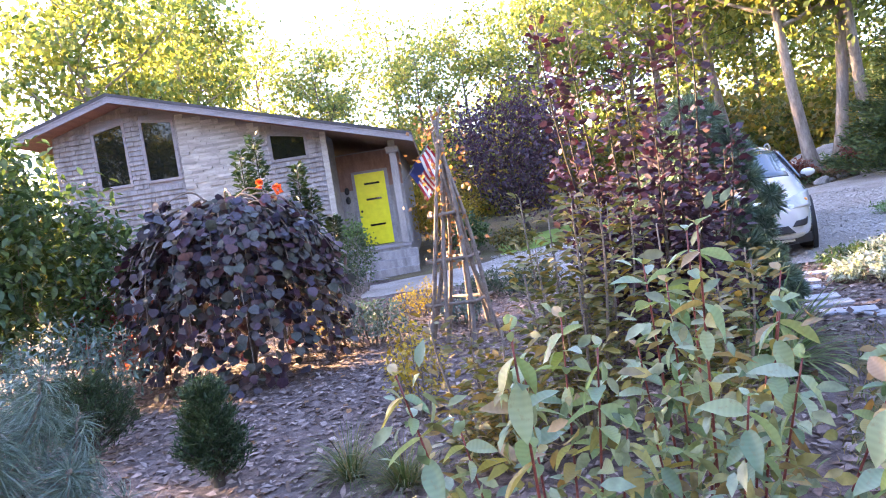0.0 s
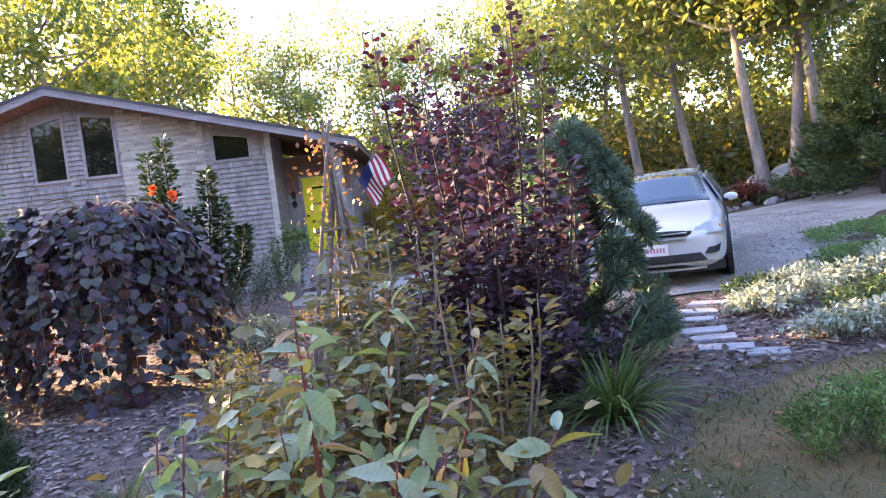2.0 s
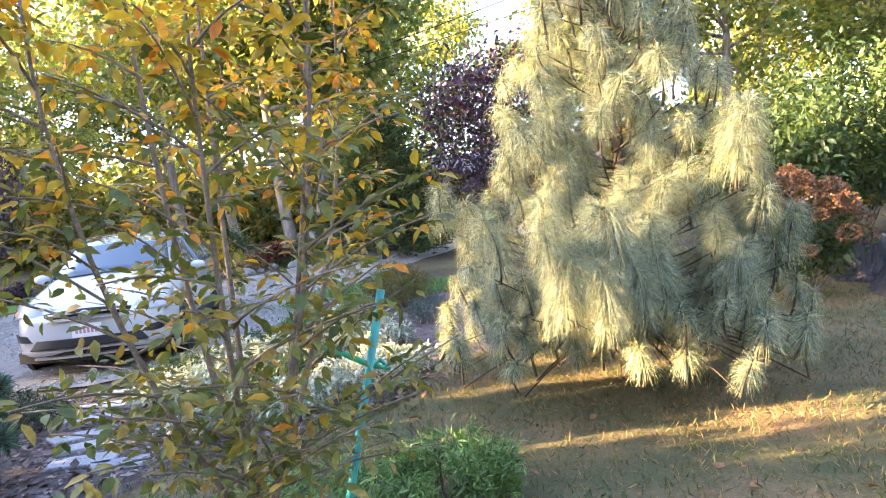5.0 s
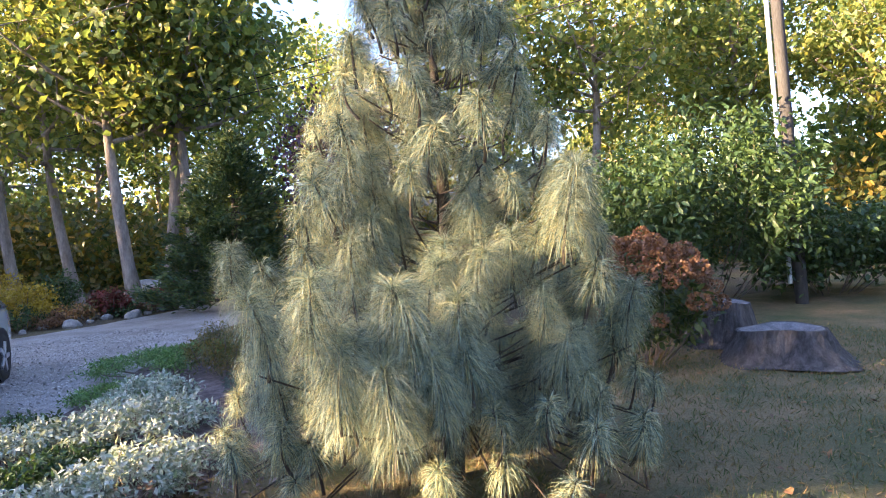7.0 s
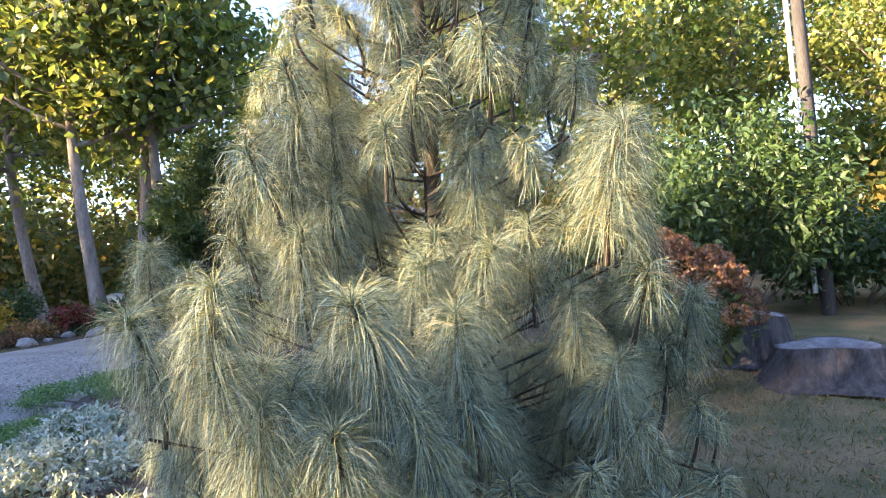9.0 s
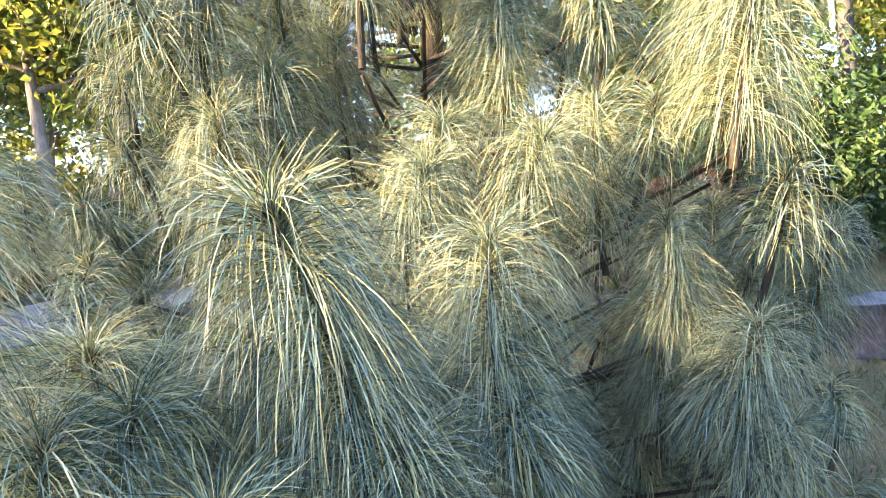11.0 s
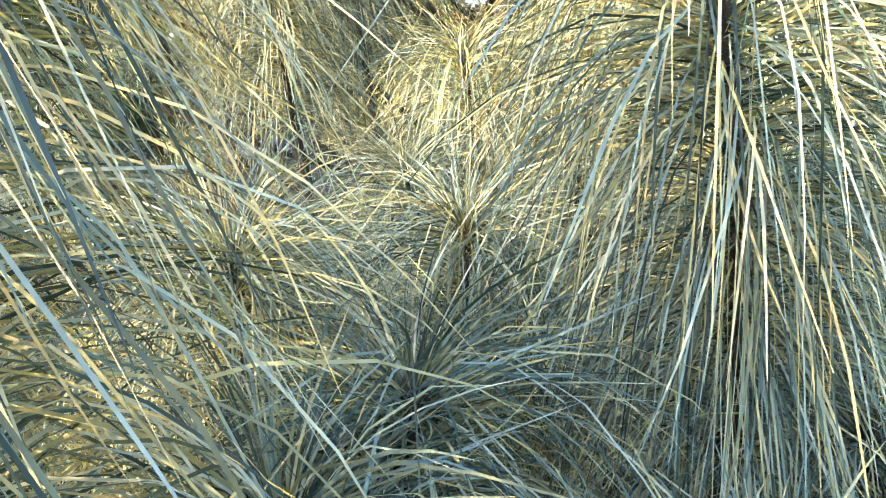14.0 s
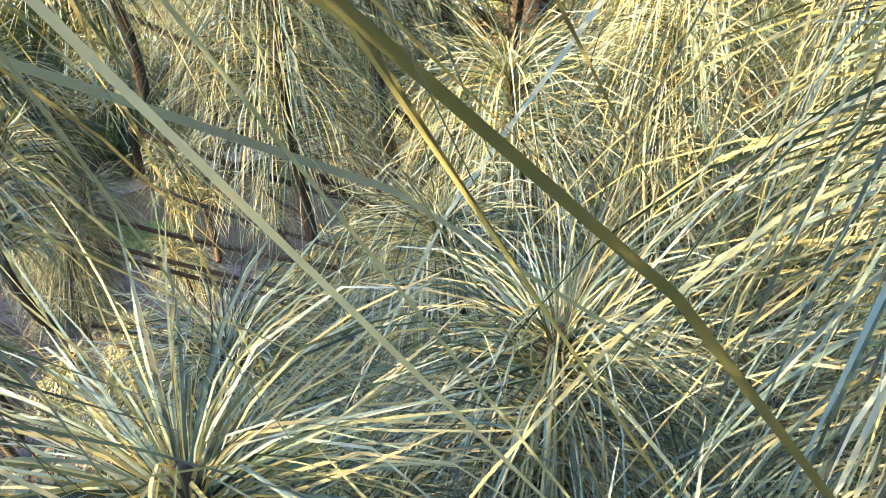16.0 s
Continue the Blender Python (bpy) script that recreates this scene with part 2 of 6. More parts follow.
def box(bm, x0, y0, z0, x1, y1, z1, bevel=0.0, m=None):
    r = bmesh.ops.create_cube(bm, size=1)
    vs = r["verts"]
    mt = Matrix.Translation(((x0 + x1) / 2, (y0 + y1) / 2, (z0 + z1) / 2)) @ Matrix.Diagonal((x1 - x0, y1 - y0, z1 - z0, 1))
    if m:
        mt = m @ mt
    bmesh.ops.transform(bm, matrix=mt, verts=vs)
    if bevel:
        es = list({e for v in vs for e in v.link_edges})
        bmesh.ops.bevel(bm, geom=es, offset=bevel, segments=2, affect='EDGES', profile=0.5)
    return vs


class Wood:
    """Collects tapered tubes."""
    def __init__(self):
        self.V, self.T, self.n = [], [], 0

    def tube(self, pts, radii, k=7):
        pts = np.asarray(pts, float)
        radii = np.asarray(radii, float)
        d = np.gradient(pts, axis=0)
        d /= np.linalg.norm(d, axis=1)[:, None] + 1e-9
        ref = np.array([0.31, 0.95, 0.05]) if abs(d[0][2]) > 0.6 else np.array([0.0, 0.05, 1.0])
        a = np.cross(d, ref)
        a /= np.linalg.norm(a, axis=1)[:, None] + 1e-9
        b = np.cross(d, a)
        th = np.linspace(0, 2 * np.pi, k, endpoint=False)
        ring = pts[:, None] + radii[:, None, None] * (a[:, None] * np.cos(th)[None, :, None] + b[:, None] * np.sin(th)[None, :, None])
        m = len(pts)
        i = np.arange(m - 1)[:, None] * k
        j = np.arange(k)[None]
        j2 = (j + 1) % k
        q0, q1, q2, q3 = i + j, i + j2, i + k + j2, i + k + j
        T = np.concatenate([np.stack([q0, q1, q2], -1).reshape(-1, 3), np.stack([q0, q2, q3], -1).reshape(-1, 3)])
        cap = (m - 1) * k
        C = np.array([[cap, cap + t, cap + t + 1] for t in range(1, k - 1)])
        self.V.append(ring.reshape(-1, 3))
        self.T.append(np.concatenate([T, C]) + self.n)
        self.n += m * k

    def mesh(self, name):
        return tri_mesh(name, np.concatenate(self.V), np.concatenate(self.T), True)


DIAMOND = (np.array([[0, 0, 0], [0.45, -0.5, 0.08], [1, 0, -0.06], [0.45, 0.5, 0.08]]), np.array([[0, 1, 2], [0, 2, 3]]))
OVAL = (np.array([[0, 0, 0], [0.25, -0.38, 0.05], [0.25, 0, 0], [0.25, 0.38, 0.05], [0.6, -0.42, 0.03], [0.6, 0, -0.03], [0.6, 0.42, 0.03], [1, 0, -0.16]]),
        np.array([[0, 1, 2], [0, 2, 3], [1, 4, 5], [1, 5, 2], [2, 5, 6], [2, 6, 3], [4, 7, 5], [5, 7, 6]]))
ROUND = (np.array([[0, 0, 0], [0.1, -0.42, 0.02], [0.55, -0.5, 0.06], [0.6, 0, 0], [0.55, 0.5, 0.06], [0.1, 0.42, 0.02], [1, 0, -0.08]]),
         np.array([[0, 1, 2], [0, 2, 3], [0, 3, 4], [0, 4, 5], [2, 6, 3], [3, 6, 4]]))
BLADE = (np.array([[0, -0.5, 0], [0, 0.5, 0], [0.35, -0.45, 0.1], [0.35, 0.45, 0.1], [0.7, -0.35, 0.02], [0.7, 0.35, 0.02], [1, 0, -0.22]]),
         np.array([[0, 1, 3], [0, 3, 2], [2, 3, 5], [2, 5, 4], [4, 5, 6]]))


def unit(a):
    return a / (np.linalg.norm(a, axis=-1, keepdims=True) + 1e-9)


def leaf_mesh(name, P, A, N, L, W, tpl=DIAMOND):
    P, A, N = np.asarray(P), unit(np.asarray(A)), np.asarray(N)
    B = unit(np.cross(N, A))
    C = np.cross(A, B)
    tv, tf = tpl
    L, W = np.broadcast_to(L, len(P)), np.broadcast_to(W, len(P))
    V = P[:, None] + A[:, None] * (tv[None, :, 0:1] * L[:, None, None]) + B[:, None] * (tv[None, :, 1:2] * W[:, None, None]) + C[:, None] * (tv[None, :, 2:3] * L[:, None, None])
    T = tf[None] + (np.arange(len(P)) * len(tv))[:, None, None]
    return tri_mesh(name, V, T)


def rand_dirs(rng, n, up=0.0, flat=1.0):
    d = rng.normal(size=(n, 3)) * np.array([1, 1, flat])
    d = unit(d)
    d[:, 2] += up
    return unit(d)


def curve(p0, p1, bend, n=6):
    p0, p1, bend = np.asarray(p0, float), np.asarray(p1, float), np.asarray(bend, float)
    t = np.linspace(0, 1, n)[:, None]
    return p0 * (1 - t) + p1 * t + bend * (4 * t * (1 - t))


def tree_meshes(name, seed, height, crown_r, crown_base, trunk_r, n_limb, n_leaf, leaf, clump=0.55, tpl=DIAMOND, lean=(0, 0), crown_c=0.5, aspect=0.75):
    """Wood and crown of a broad-leaved tree with its foot at the origin."""
    rng = np.random.default_rng(seed)
    w = Wood()
    top = np.array([lean[0], lean[1], height * 0.93])
    tr = curve((0, 0, -0.15), top, (rng.normal() * 0.25, rng.normal() * 0.25, 0), 9)
    w.tube(tr, np.linspace(trunk_r, trunk_r * 0.15, 9) * np.array([1.35] + [1] * 8), 9)
    ends = [tr[-1], tr[-2]]
    for i in range(n_limb):
        f = crown_base + (0.93 - crown_base) * (i + rng.uniform(0, 1)) / n_limb
        p0 = np.array([np.interp(f * 8, range(9), tr[:, k]) for k in range(3)])
        az = i * 2.4 + rng.uniform(-0.5, 0.5)
        prof = math.sin(math.pi * min(max((f - crown_base * 0.6) / (1.08 - crown_base * 0.6), 0.05), 0.98)) ** 0.6
        r = crown_r * prof * rng.uniform(0.6, 1.05)
        p1 = p0 + np.array([math.cos(az) * r, math.sin(az) * r, r * rng.uniform(0.2, aspect)])
        c = curve(p0, p1, (0, 0, -0.08 * r), 6)
        r0 = trunk_r * (1 - f) * 0.55 + 0.015
        w.tube(c, np.linspace(r0, 0.012, 6), 5)
        ends += [c[-1], c[-2], c[3]]
        for s in range(3):
            q0 = c[2 + s]
            q1 = q0 + rand_dirs(rng, 1, 0.35)[0] * r * rng.uniform(0.3, 0.6)
            c2 = curve(q0, q1, (0, 0, 0.05), 4)
            w.tube(c2, np.linspace(r0 * 0.4, 0.008, 4), 4)
            ends += [c2[-1], c2[-2]]
    ends = np.array(ends)
    pick = rng.integers(0, len(ends), n_leaf)
    P = ends[pick] + rng.normal(size=(n_leaf, 3)) * clump * np.array([1, 1, 0.7])
    A = rand_dirs(rng, n_leaf, -0.25)
    N = rand_dirs(rng, n_leaf, 0.8)
    L = leaf * rng.uniform(0.6, 1.25, n_leaf)
    return w.mesh(name + "_wood"), leaf_mesh(name + "_crown", P, A, N, L, L * 0.62, tpl)


def put_tree(name, meshes, mats, x, y, label, category="tree", group="", rz=0, s=1.0, sz=None, z=None):
    ob = thing(name, x, y, G(x, y) - 0.05 if z is None else z, label, category, group, rz)
    ob.scale = (s, s, sz or s)
    for nm, me, mt in zip(("trunk", "crown"), meshes, mats):
        part(nm, me, mt, ob)
    return ob


def bush_meshes(seed, rx, ry, h, n_leaf, leaf, n_stem=9, tpl=DIAMOND, wr=0.55, shell=0.55, droop=-0.1, stem_r=0.008, narrow=0.3):
    """Stems from one foot and a crown of leaves along them; narrow: the foot's width in shares of the crown's."""
    rng = np.random.default_rng(seed)
    stems = []
    src = []
    for i in range(n_stem):
        az = i * 2.399 + rng.uniform(-0.3, 0.3)
        rr = math.sqrt((i + 0.5) / n_stem)
        hh = h * math.sqrt(max(1 - (rr * 0.85) ** 2, 0.12)) * rng.uniform(0.8, 1.03)
        p1 = (math.cos(az) * rx * rr, math.sin(az) * ry * rr, hh)
        p0 = (p1[0] * narrow, p1[1] * narrow, -0.03)
        c = curve(p0, p1, (math.cos(az) * rx * 0.1, math.sin(az) * ry * 0.1, 0), 7)
        w = Wood()
        w.tube(c, np.linspace(stem_r * 1.6, stem_r * 0.4, 7), 5)
        stems.append(w.mesh("stem"))
        src.append(c)
    src = np.array(src)
    k = rng.integers(0, n_stem, n_leaf)
    t = rng.uniform(0.12, 1, n_leaf) ** shell * 6
    i0 = np.minimum(t.astype(int), 5)
    f = (t - i0)[:, None]
    P = src[k, i0] * (1 - f) + src[k, i0 + 1] * f
    sp = 0.9 / math.sqrt(n_stem)
    P = P + rng.normal(size=(n_leaf, 3)) * np.array([rx * sp * 0.5, ry * sp * 0.5, h * 0.06])
    P[:, 2] = np.maximum(P[:, 2], 0.02)
    A = rand_dirs(rng, n_leaf, droop)
    A[:, :2] += P[:, :2] / (max(rx, ry) + 1e-6) * 0.6
    N = rand_dirs(rng, n_leaf, 1.2)
    L = leaf * rng.uniform(0.6, 1.2, n_leaf)
    return stems, leaf_mesh("bush_leaves", P, A, N, L, L * wr, tpl)


def put_bush(name, x, y, mats, label, category="shrub", group="", rz=0, **kw):
    ob = thing(name, x, y, G(x, y), label, category, group, rz)
    stems, lv = bush_meshes(**kw)
    for me in stems:
        part("stem", me, mats[0], ob)
    tagged(part("foliage", lv, mats[1], ob), kind="stuff")
    return ob


def conifer_meshes(seed, h, r, n_br, n_leaf, leaf, trunk_r=0.04, up=0.25, base=0.06, wr=0.12, spread=0.09, power=1.0):
    """Whorled boughs on one leader, clothed in short needle sprays."""
    rng = np.random.default_rng(seed)
    w = Wood()
    w.tube(curve((0, 0, -0.05), (0, 0, h), (0.02, 0.01, 0), 6), np.linspace(trunk_r, 0.006, 6), 7)
    segs = []
    for i in range(n_br):
        f = base + (0.97 - base) * i / n_br
        az = i * 2.399 + rng.uniform(-0.4, 0.4)
        L = r * max(1 - f, 0.05) ** power * rng.uniform(0.75, 1.12)
        p0 = np.array([0, 0, f * h])
        p1 = p0 + np.array([math.cos(az) * L, math.sin(az) * L, L * up + 0.03])
        c = curve(p0, p1, (0, 0, -0.06 * L), 5)
        w.tube(c, np.linspace(trunk_r * 0.4 * (1 - f) + 0.004, 0.003, 5), 4)
        segs.append(c)
    segs = np.array(segs)
    wt = np.linalg.norm(segs[:, -1] - segs[:, 0], axis=1) + 0.05
    k = rng.choice(n_br, n_leaf, p=wt / wt.sum())
    t = rng.uniform(0.15, 1, n_leaf) ** 0.7 * 4
    i0 = np.minimum(t.astype(int), 3)
    f = (t - i0)[:, None]
    P = segs[k, i0] * (1 - f) + segs[k, i0 + 1] * f + rng.normal(size=(n_leaf, 3)) * spread
    out = segs[k, -1] - segs[k, 0]
    A = unit(out) + rng.normal(size=(n_leaf, 3)) * 0.6 + np.array([0, 0, 0.25])
    L = leaf * rng.uniform(0.6, 1.2, n_leaf)
    return w.mesh("conifer_wood"), leaf_mesh("conifer_needles", P, A, rand_dirs(rng, n_leaf, 0.5), L, L * wr)


def put_conifer(name, x, y, mats, label, category="conifer", group="", **kw):
    ob = thing(name, x, y, G(x, y), label, category, group)
    wd, lv = conifer_meshes(**kw)
    part("trunk", wd, mats[0], ob)
    tagged(part("foliage", lv, mats[1], ob), kind="stuff")
    return ob


def blade_tuft(seed, n, length, width, spread):
    rng = np.random.default_rng(seed)
    az = rng.uniform(0, 2 * np.pi, n)
    el = rng.uniform(0.35, 1.45, n)
    V, T = [], []
    for i in range(n):
        L = length * rng.uniform(0.6, 1.1)
        d = np.array([math.cos(az[i]), math.sin(az[i]), 0])
        side = np.array([-d[1], d[0], 0]) * width
        p = d * rng.uniform(0, spread) * 0.3
        for s in range(6):
            a = el[i] - s / 5 * 1.5 * (1.3 - el[i] * 0.5)
            ww = (1 - s / 5) ** 0.6 * 0.5 + 0.03
            V += [p - side * ww, p + side * ww]
            p = p + (d * math.cos(a) + np.array([0, 0, math.sin(a)])) * L / 5
            p[2] = max(p[2], 0.01)
            if s < 5:
                b = i * 12 + s * 2
                T += [[b, b + 1, b + 3], [b, b + 3, b + 2]]
    return tri_mesh("blades", V, T)


# ---- ground ----
def sheet(name, pts, off, material, label, step=0.6, jit=0.12, seed=1):
    """A ground area that follows the terrain, with an uneven edge."""
    rng = np.random.default_rng(seed)
    out = []
    n = len(pts)
    for i in range(n):
        a, b = np.array(pts[i], float), np.array(pts[(i + 1) % n], float)
        k = max(1, int(np.linalg.norm(b - a) / step))
        for j in range(k):
            q = a + (b - a) * j / k
            if jit and j:
                q = q + rng.normal(size=2) * jit * 0.5
            out.append(q)
    bm = bmesh.new()
    vs = [bm.verts.new((q[0], q[1], 0)) for q in out]
    f = bm.faces.new(vs)
    bmesh.ops.triangulate(bm, faces=[f])
    for u in (7.5, 40.0):
        geom = bm.verts[:] + bm.edges[:] + bm.faces[:]
        bmesh.ops.bisect_plane(bm, geom=geom, plane_co=(0, u / 0.8, 0), plane_no=(0.6, 0.8, 0))
    for v in bm.verts:
        v.co.z = G(v.co.x, v.co.y) + off
    bmesh.ops.recalc_face_normals(bm, faces=bm.faces[:])
    for fc in bm.faces:
        if fc.normal.z < 0:
            fc.normal_flip()
    return tagged(part(name, bm, material), label, name.replace("_", " "), kind="structure")


FLOOR = rough_mat("woodland_floor", [(0.05, 0.045, 0.025), (0.1, 0.075, 0.04), (0.13, 0.12, 0.04)], 0.8, 30, 0.95, 1.0, 0.04)
sheet("ground", [(-900, -900), (900, -900), (900, 900), (-900, 900)], -0.012, FLOOR, "brown woodland ground with fallen leaves", 100000, 0)
sheet("lawn", [(-14, -12), (30, -12), (30, 6.2), (14, 6.6), (10, 6.6), (7.2, 6.3), (5.9, 5.4), (4.4, 5.5), (2.8, 4.7), (2.0, 3.5), (1.4, 2.1), (0.6, 1.2), (-3, 1.0), (-14, 1.2)], 0.006, LAWN, "patchy dry autumn lawn", 0.5, 0.15, 2)
sheet("mulch_bed", [(-14, 0.3), (-3, 0.2), (0.9, 0.5), (2.1, 1.5), (3.0, 2.8), (3.6, 3.8), (4.6, 4.7), (5.9, 4.8), (7.2, 5.6), (10, 6.0), (10, 12), (7.2, 11.3), (6.3, 9.7), (5.6, 8.5), (4.1, 8.75), (2.0, 10.5), (1, 12.1), (-1.8, 13.1), (-2, 16.5), (-14, 16.5)], 0.0, MULCH, "bed of brown wood-chip mulch", 0.5, 0.12, 3)
sheet("driveway", [(2.0, 10.6), (4.07, 8.85), (5.7, 8.5), (6.8, 9.6), (8.1, 11.2), (10.3, 13.6), (16, 17), (30, 20), (30, 24.5), (16, 20.5), (9.7, 17.6), (6.5, 17.0), (4, 17.3), (1.7, 15.6), (0.5, 15), (-1.9, 14.9), (-1.9, 13.2), (1, 12.2)], 0.008, GRAVEL, "pale crushed gravel driveway", 0.4, 0.12, 4)
BRIGHT = rough_mat("moss_lawn", [(0.12, 0.2, 0.03), (0.2, 0.3, 0.05)], 2, 50, 0.9, 0.8, 0.02)
sheet("far_lawn", [(1.2, 15.9), (1.9, 15.9), (4, 17.5), (6.3, 17.2), (6.5, 19.5), (4, 20.5), (1.4, 18.6)], 0.004, BRIGHT, "bright green patch of grass", 0.4, 0.12, 5)


# ---- house ----
HX0, HX1, HY, PEAK = -9.7, -0.95, 17.0, (-7.75, 5.75)
SL, SR = 0.29, 0.284


def roof_z(x):
    return PEAK[1] - (PEAK[0] - x) * SL if x < PEAK[0] else PEAK[1] - (x - PEAK[0]) * SR


srng = random.Random(21)


def course(x0, x1, y, z, zt, rough=False):
    """One course of the wall: separate shingles, or narrow rough split pieces, with uneven butts."""
    bm = bmesh.new()
    for lo, hi in ((z, (z + zt) / 2 - 0.003), ((z + zt) / 2 + 0.003, zt)) if rough else ((z, zt),):
        x = x0
        while x < x1 - 0.01:
            w = min(srng.uniform(0.18, 0.5) if rough else srng.uniform(0.09, 0.2), x1 - x)
            out = srng.uniform(0.022, 0.06) if rough else srng.uniform(0.05, 0.062)
            vs = box(bm, x, y - out, lo + srng.uniform(-0.006, 0.006), x + w - 0.004, y, hi + 0.008)
            if not rough:
                for v in vs:
                    if v.co.z > z + 0.06 and v.co.y < y - 0.01:
                        v.co.y += 0.046
            x += w
    return bm


def house():
    h = thing("house", -5, HY, 0.1, "low gabled cottage with weathered grey board siding", "house")
    inv = h.matrix_world.inverted()

    def add(name, bm, material, label="", smooth=False):
        bm.transform(inv)
        return part(name, bm, material, h, label, smooth)

    bm = bmesh.new()
    yb = HY + 8
    prof = [(HX0, -0.3), (-2.75, -0.3), (-2.75, roof_z(-2.75) - 0.16), (PEAK[0], PEAK[1] - 0.16), (HX0, roof_z(HX0) - 0.16)]
    fr = [bm.verts.new((x, HY, z)) for x, z in prof]
    bk = [bm.verts.new((x, HY + 0.2, z)) for x, z in prof]
    bm.faces.new(fr)
    bm.faces.new(bk[::-1])
    for i in range(5):
        bm.faces.new([fr[i], bk[i], bk[(i + 1) % 5], fr[(i + 1) % 5]])
    box(bm, HX0, HY + 0.2, -0.3, HX0 + 0.2, yb, roof_z(HX0) - 0.2)
    box(bm, HX0, yb - 0.2, -0.3, HX1, yb, 3.5)
    box(bm, -2.95, HY + 0.2, -0.3, -2.75, HY + 1.5, roof_z(-2.75) - 0.2)
    box(bm, -2.75, HY + 1.5, 0, HX1 - 0.02, HY + 1.7, roof_z(HX1) - 0.16)
    box(bm, HX1 - 0.2, HY + 1.7, -0.3, HX1, yb, roof_z(HX1) - 0.2)
    add("wall", bm, TRIM)
    # windows: x0, x1, z0, z at the left top, z at the right top
    wins = ((-8.6, -7.85, 3.58, 4.95, 5.13), (-7.33, -6.58, 3.58, 5.1, 4.98), (-4.1, -3.25, 3.62, 4.26, 4.1))
    # siding courses
    z = 0.15
    while z < 5.7:
        zt = z + 0.125
        xs0, xs1 = HX0, -2.75
        zl = zt + 0.17
        if zl > PEAK[1] - 0.05:
            break
        if zl > roof_z(xs0):
            xs0 = PEAK[0] - (PEAK[1] - zl) / SL
        if zl > roof_z(xs1):
            xs1 = PEAK[0] + (PEAK[1] - zl) / SR
        cuts = [(a - 0.07, b + 0.07) for a, b, z0, z1, z2 in wins if z0 - 0.07 < zt and z < max(z1, z2) + 0.07]
        x = xs0
        spans = []
        for a, b in cuts:
            if a > x:
                spans.append((x, min(a, xs1)))
            x = max(x, b)
        if x < xs1:
            spans.append((x, xs1))
        for a, b in spans:
            for c, d, mt in ((a, min(b, -6.45), SHINGLE), (max(a, -6.45), min(b, -4.35), PALE_SHINGLE), (max(a, -4.35), b, SHINGLE)):
                if d - c < 0.05:
                    continue
                tagged(add("shingle_course", course(c, d, HY, z, zt, mt is PALE_SHINGLE), mt), kind="stuff")
        z += 0.125
    z = 1.0
    while z < 3.6:
        for a, b in ((-2.75, -2.38), (-1.36, HX1 - 0.02)) if z < 3.12 else ((-2.75, HX1 - 0.02),):
            bm = bmesh.new()
            vs = box(bm, a, HY + 1.475, z, b, HY + 1.5, z + 0.13)
            for v in vs:
                if v.co.z > z + 0.06:
                    v.co.y += 0.018 if v.co.y < HY + 1.49 else 0
            add("board", bm, SOFFIT if z > 2.6 else SHINGLE)
        z += 0.125
    for x0, x1, z0, z1, z2 in wins:
        w = new("window")
        w.parent = h
        bm = bmesh.new()
        t = 0.07
        for q in ([(x0 - t, z0 - t), (x1 + t, z0 - t), (x1 + t, z0), (x0 - t, z0)], [(x0 - t, z0), (x0, z0), (x0, z1), (x0 - t, z1)], [(x1, z0), (x1 + t, z0), (x1 + t, z2), (x1, z2)], [(x0 - t, z1), (x1 + t, z2), (x1 + t, z2 + t), (x0 - t, z1 + t)]):
            a = [bm.verts.new((px, HY - 0.05, pz)) for px, pz in q]
            b = [bm.verts.new((px, HY, pz)) for px, pz in q]
            bm.faces.new(a)
            for i in range(4):
                bm.faces.new([a[i], b[i], b[(i + 1) % 4], a[(i + 1) % 4]])
        bm.transform(inv)
        part("frame", bm, TRIM, w)
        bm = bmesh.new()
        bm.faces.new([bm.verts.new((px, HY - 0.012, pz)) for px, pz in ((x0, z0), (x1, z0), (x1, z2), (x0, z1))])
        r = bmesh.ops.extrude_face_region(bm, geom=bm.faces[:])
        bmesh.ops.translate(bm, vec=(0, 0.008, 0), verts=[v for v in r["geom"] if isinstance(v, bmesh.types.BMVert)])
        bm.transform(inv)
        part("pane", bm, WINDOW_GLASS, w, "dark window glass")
    # roof, fascia, soffit
    y0 = HY - 0.75
    xr, xl = -0.45, -10.35
    for nm, mt, d0, d1, ya, yb2 in (("roof", ROOFING, -0.05, 0.03, y0 - 0.03, yb + 0.4), ("soffit", SOFFIT, -0.16, -0.055, y0 + 0.05, yb)):
        bm = bmesh.new()
        pr = [(xl, roof_z(xl)), PEAK, (xr, roof_z(xr))]
        rows = [[bm.verts.new((x, yy, z + dz)) for x, z in pr] for yy, dz in ((ya, d1), (yb2, d1), (yb2, d0), (ya, d0))]
        for i in range(4):
            for j in range(2):
                bm.faces.new([rows[i][j], rows[i][j + 1], rows[(i + 1) % 4][j + 1], rows[(i + 1) % 4][j]])
        for j in (0, 2):
            bm.faces.new([rows[i][j] for i in range(4)])
        bmesh.ops.recalc_face_normals(bm, faces=bm.faces[:])
        add(nm, bm, mt)
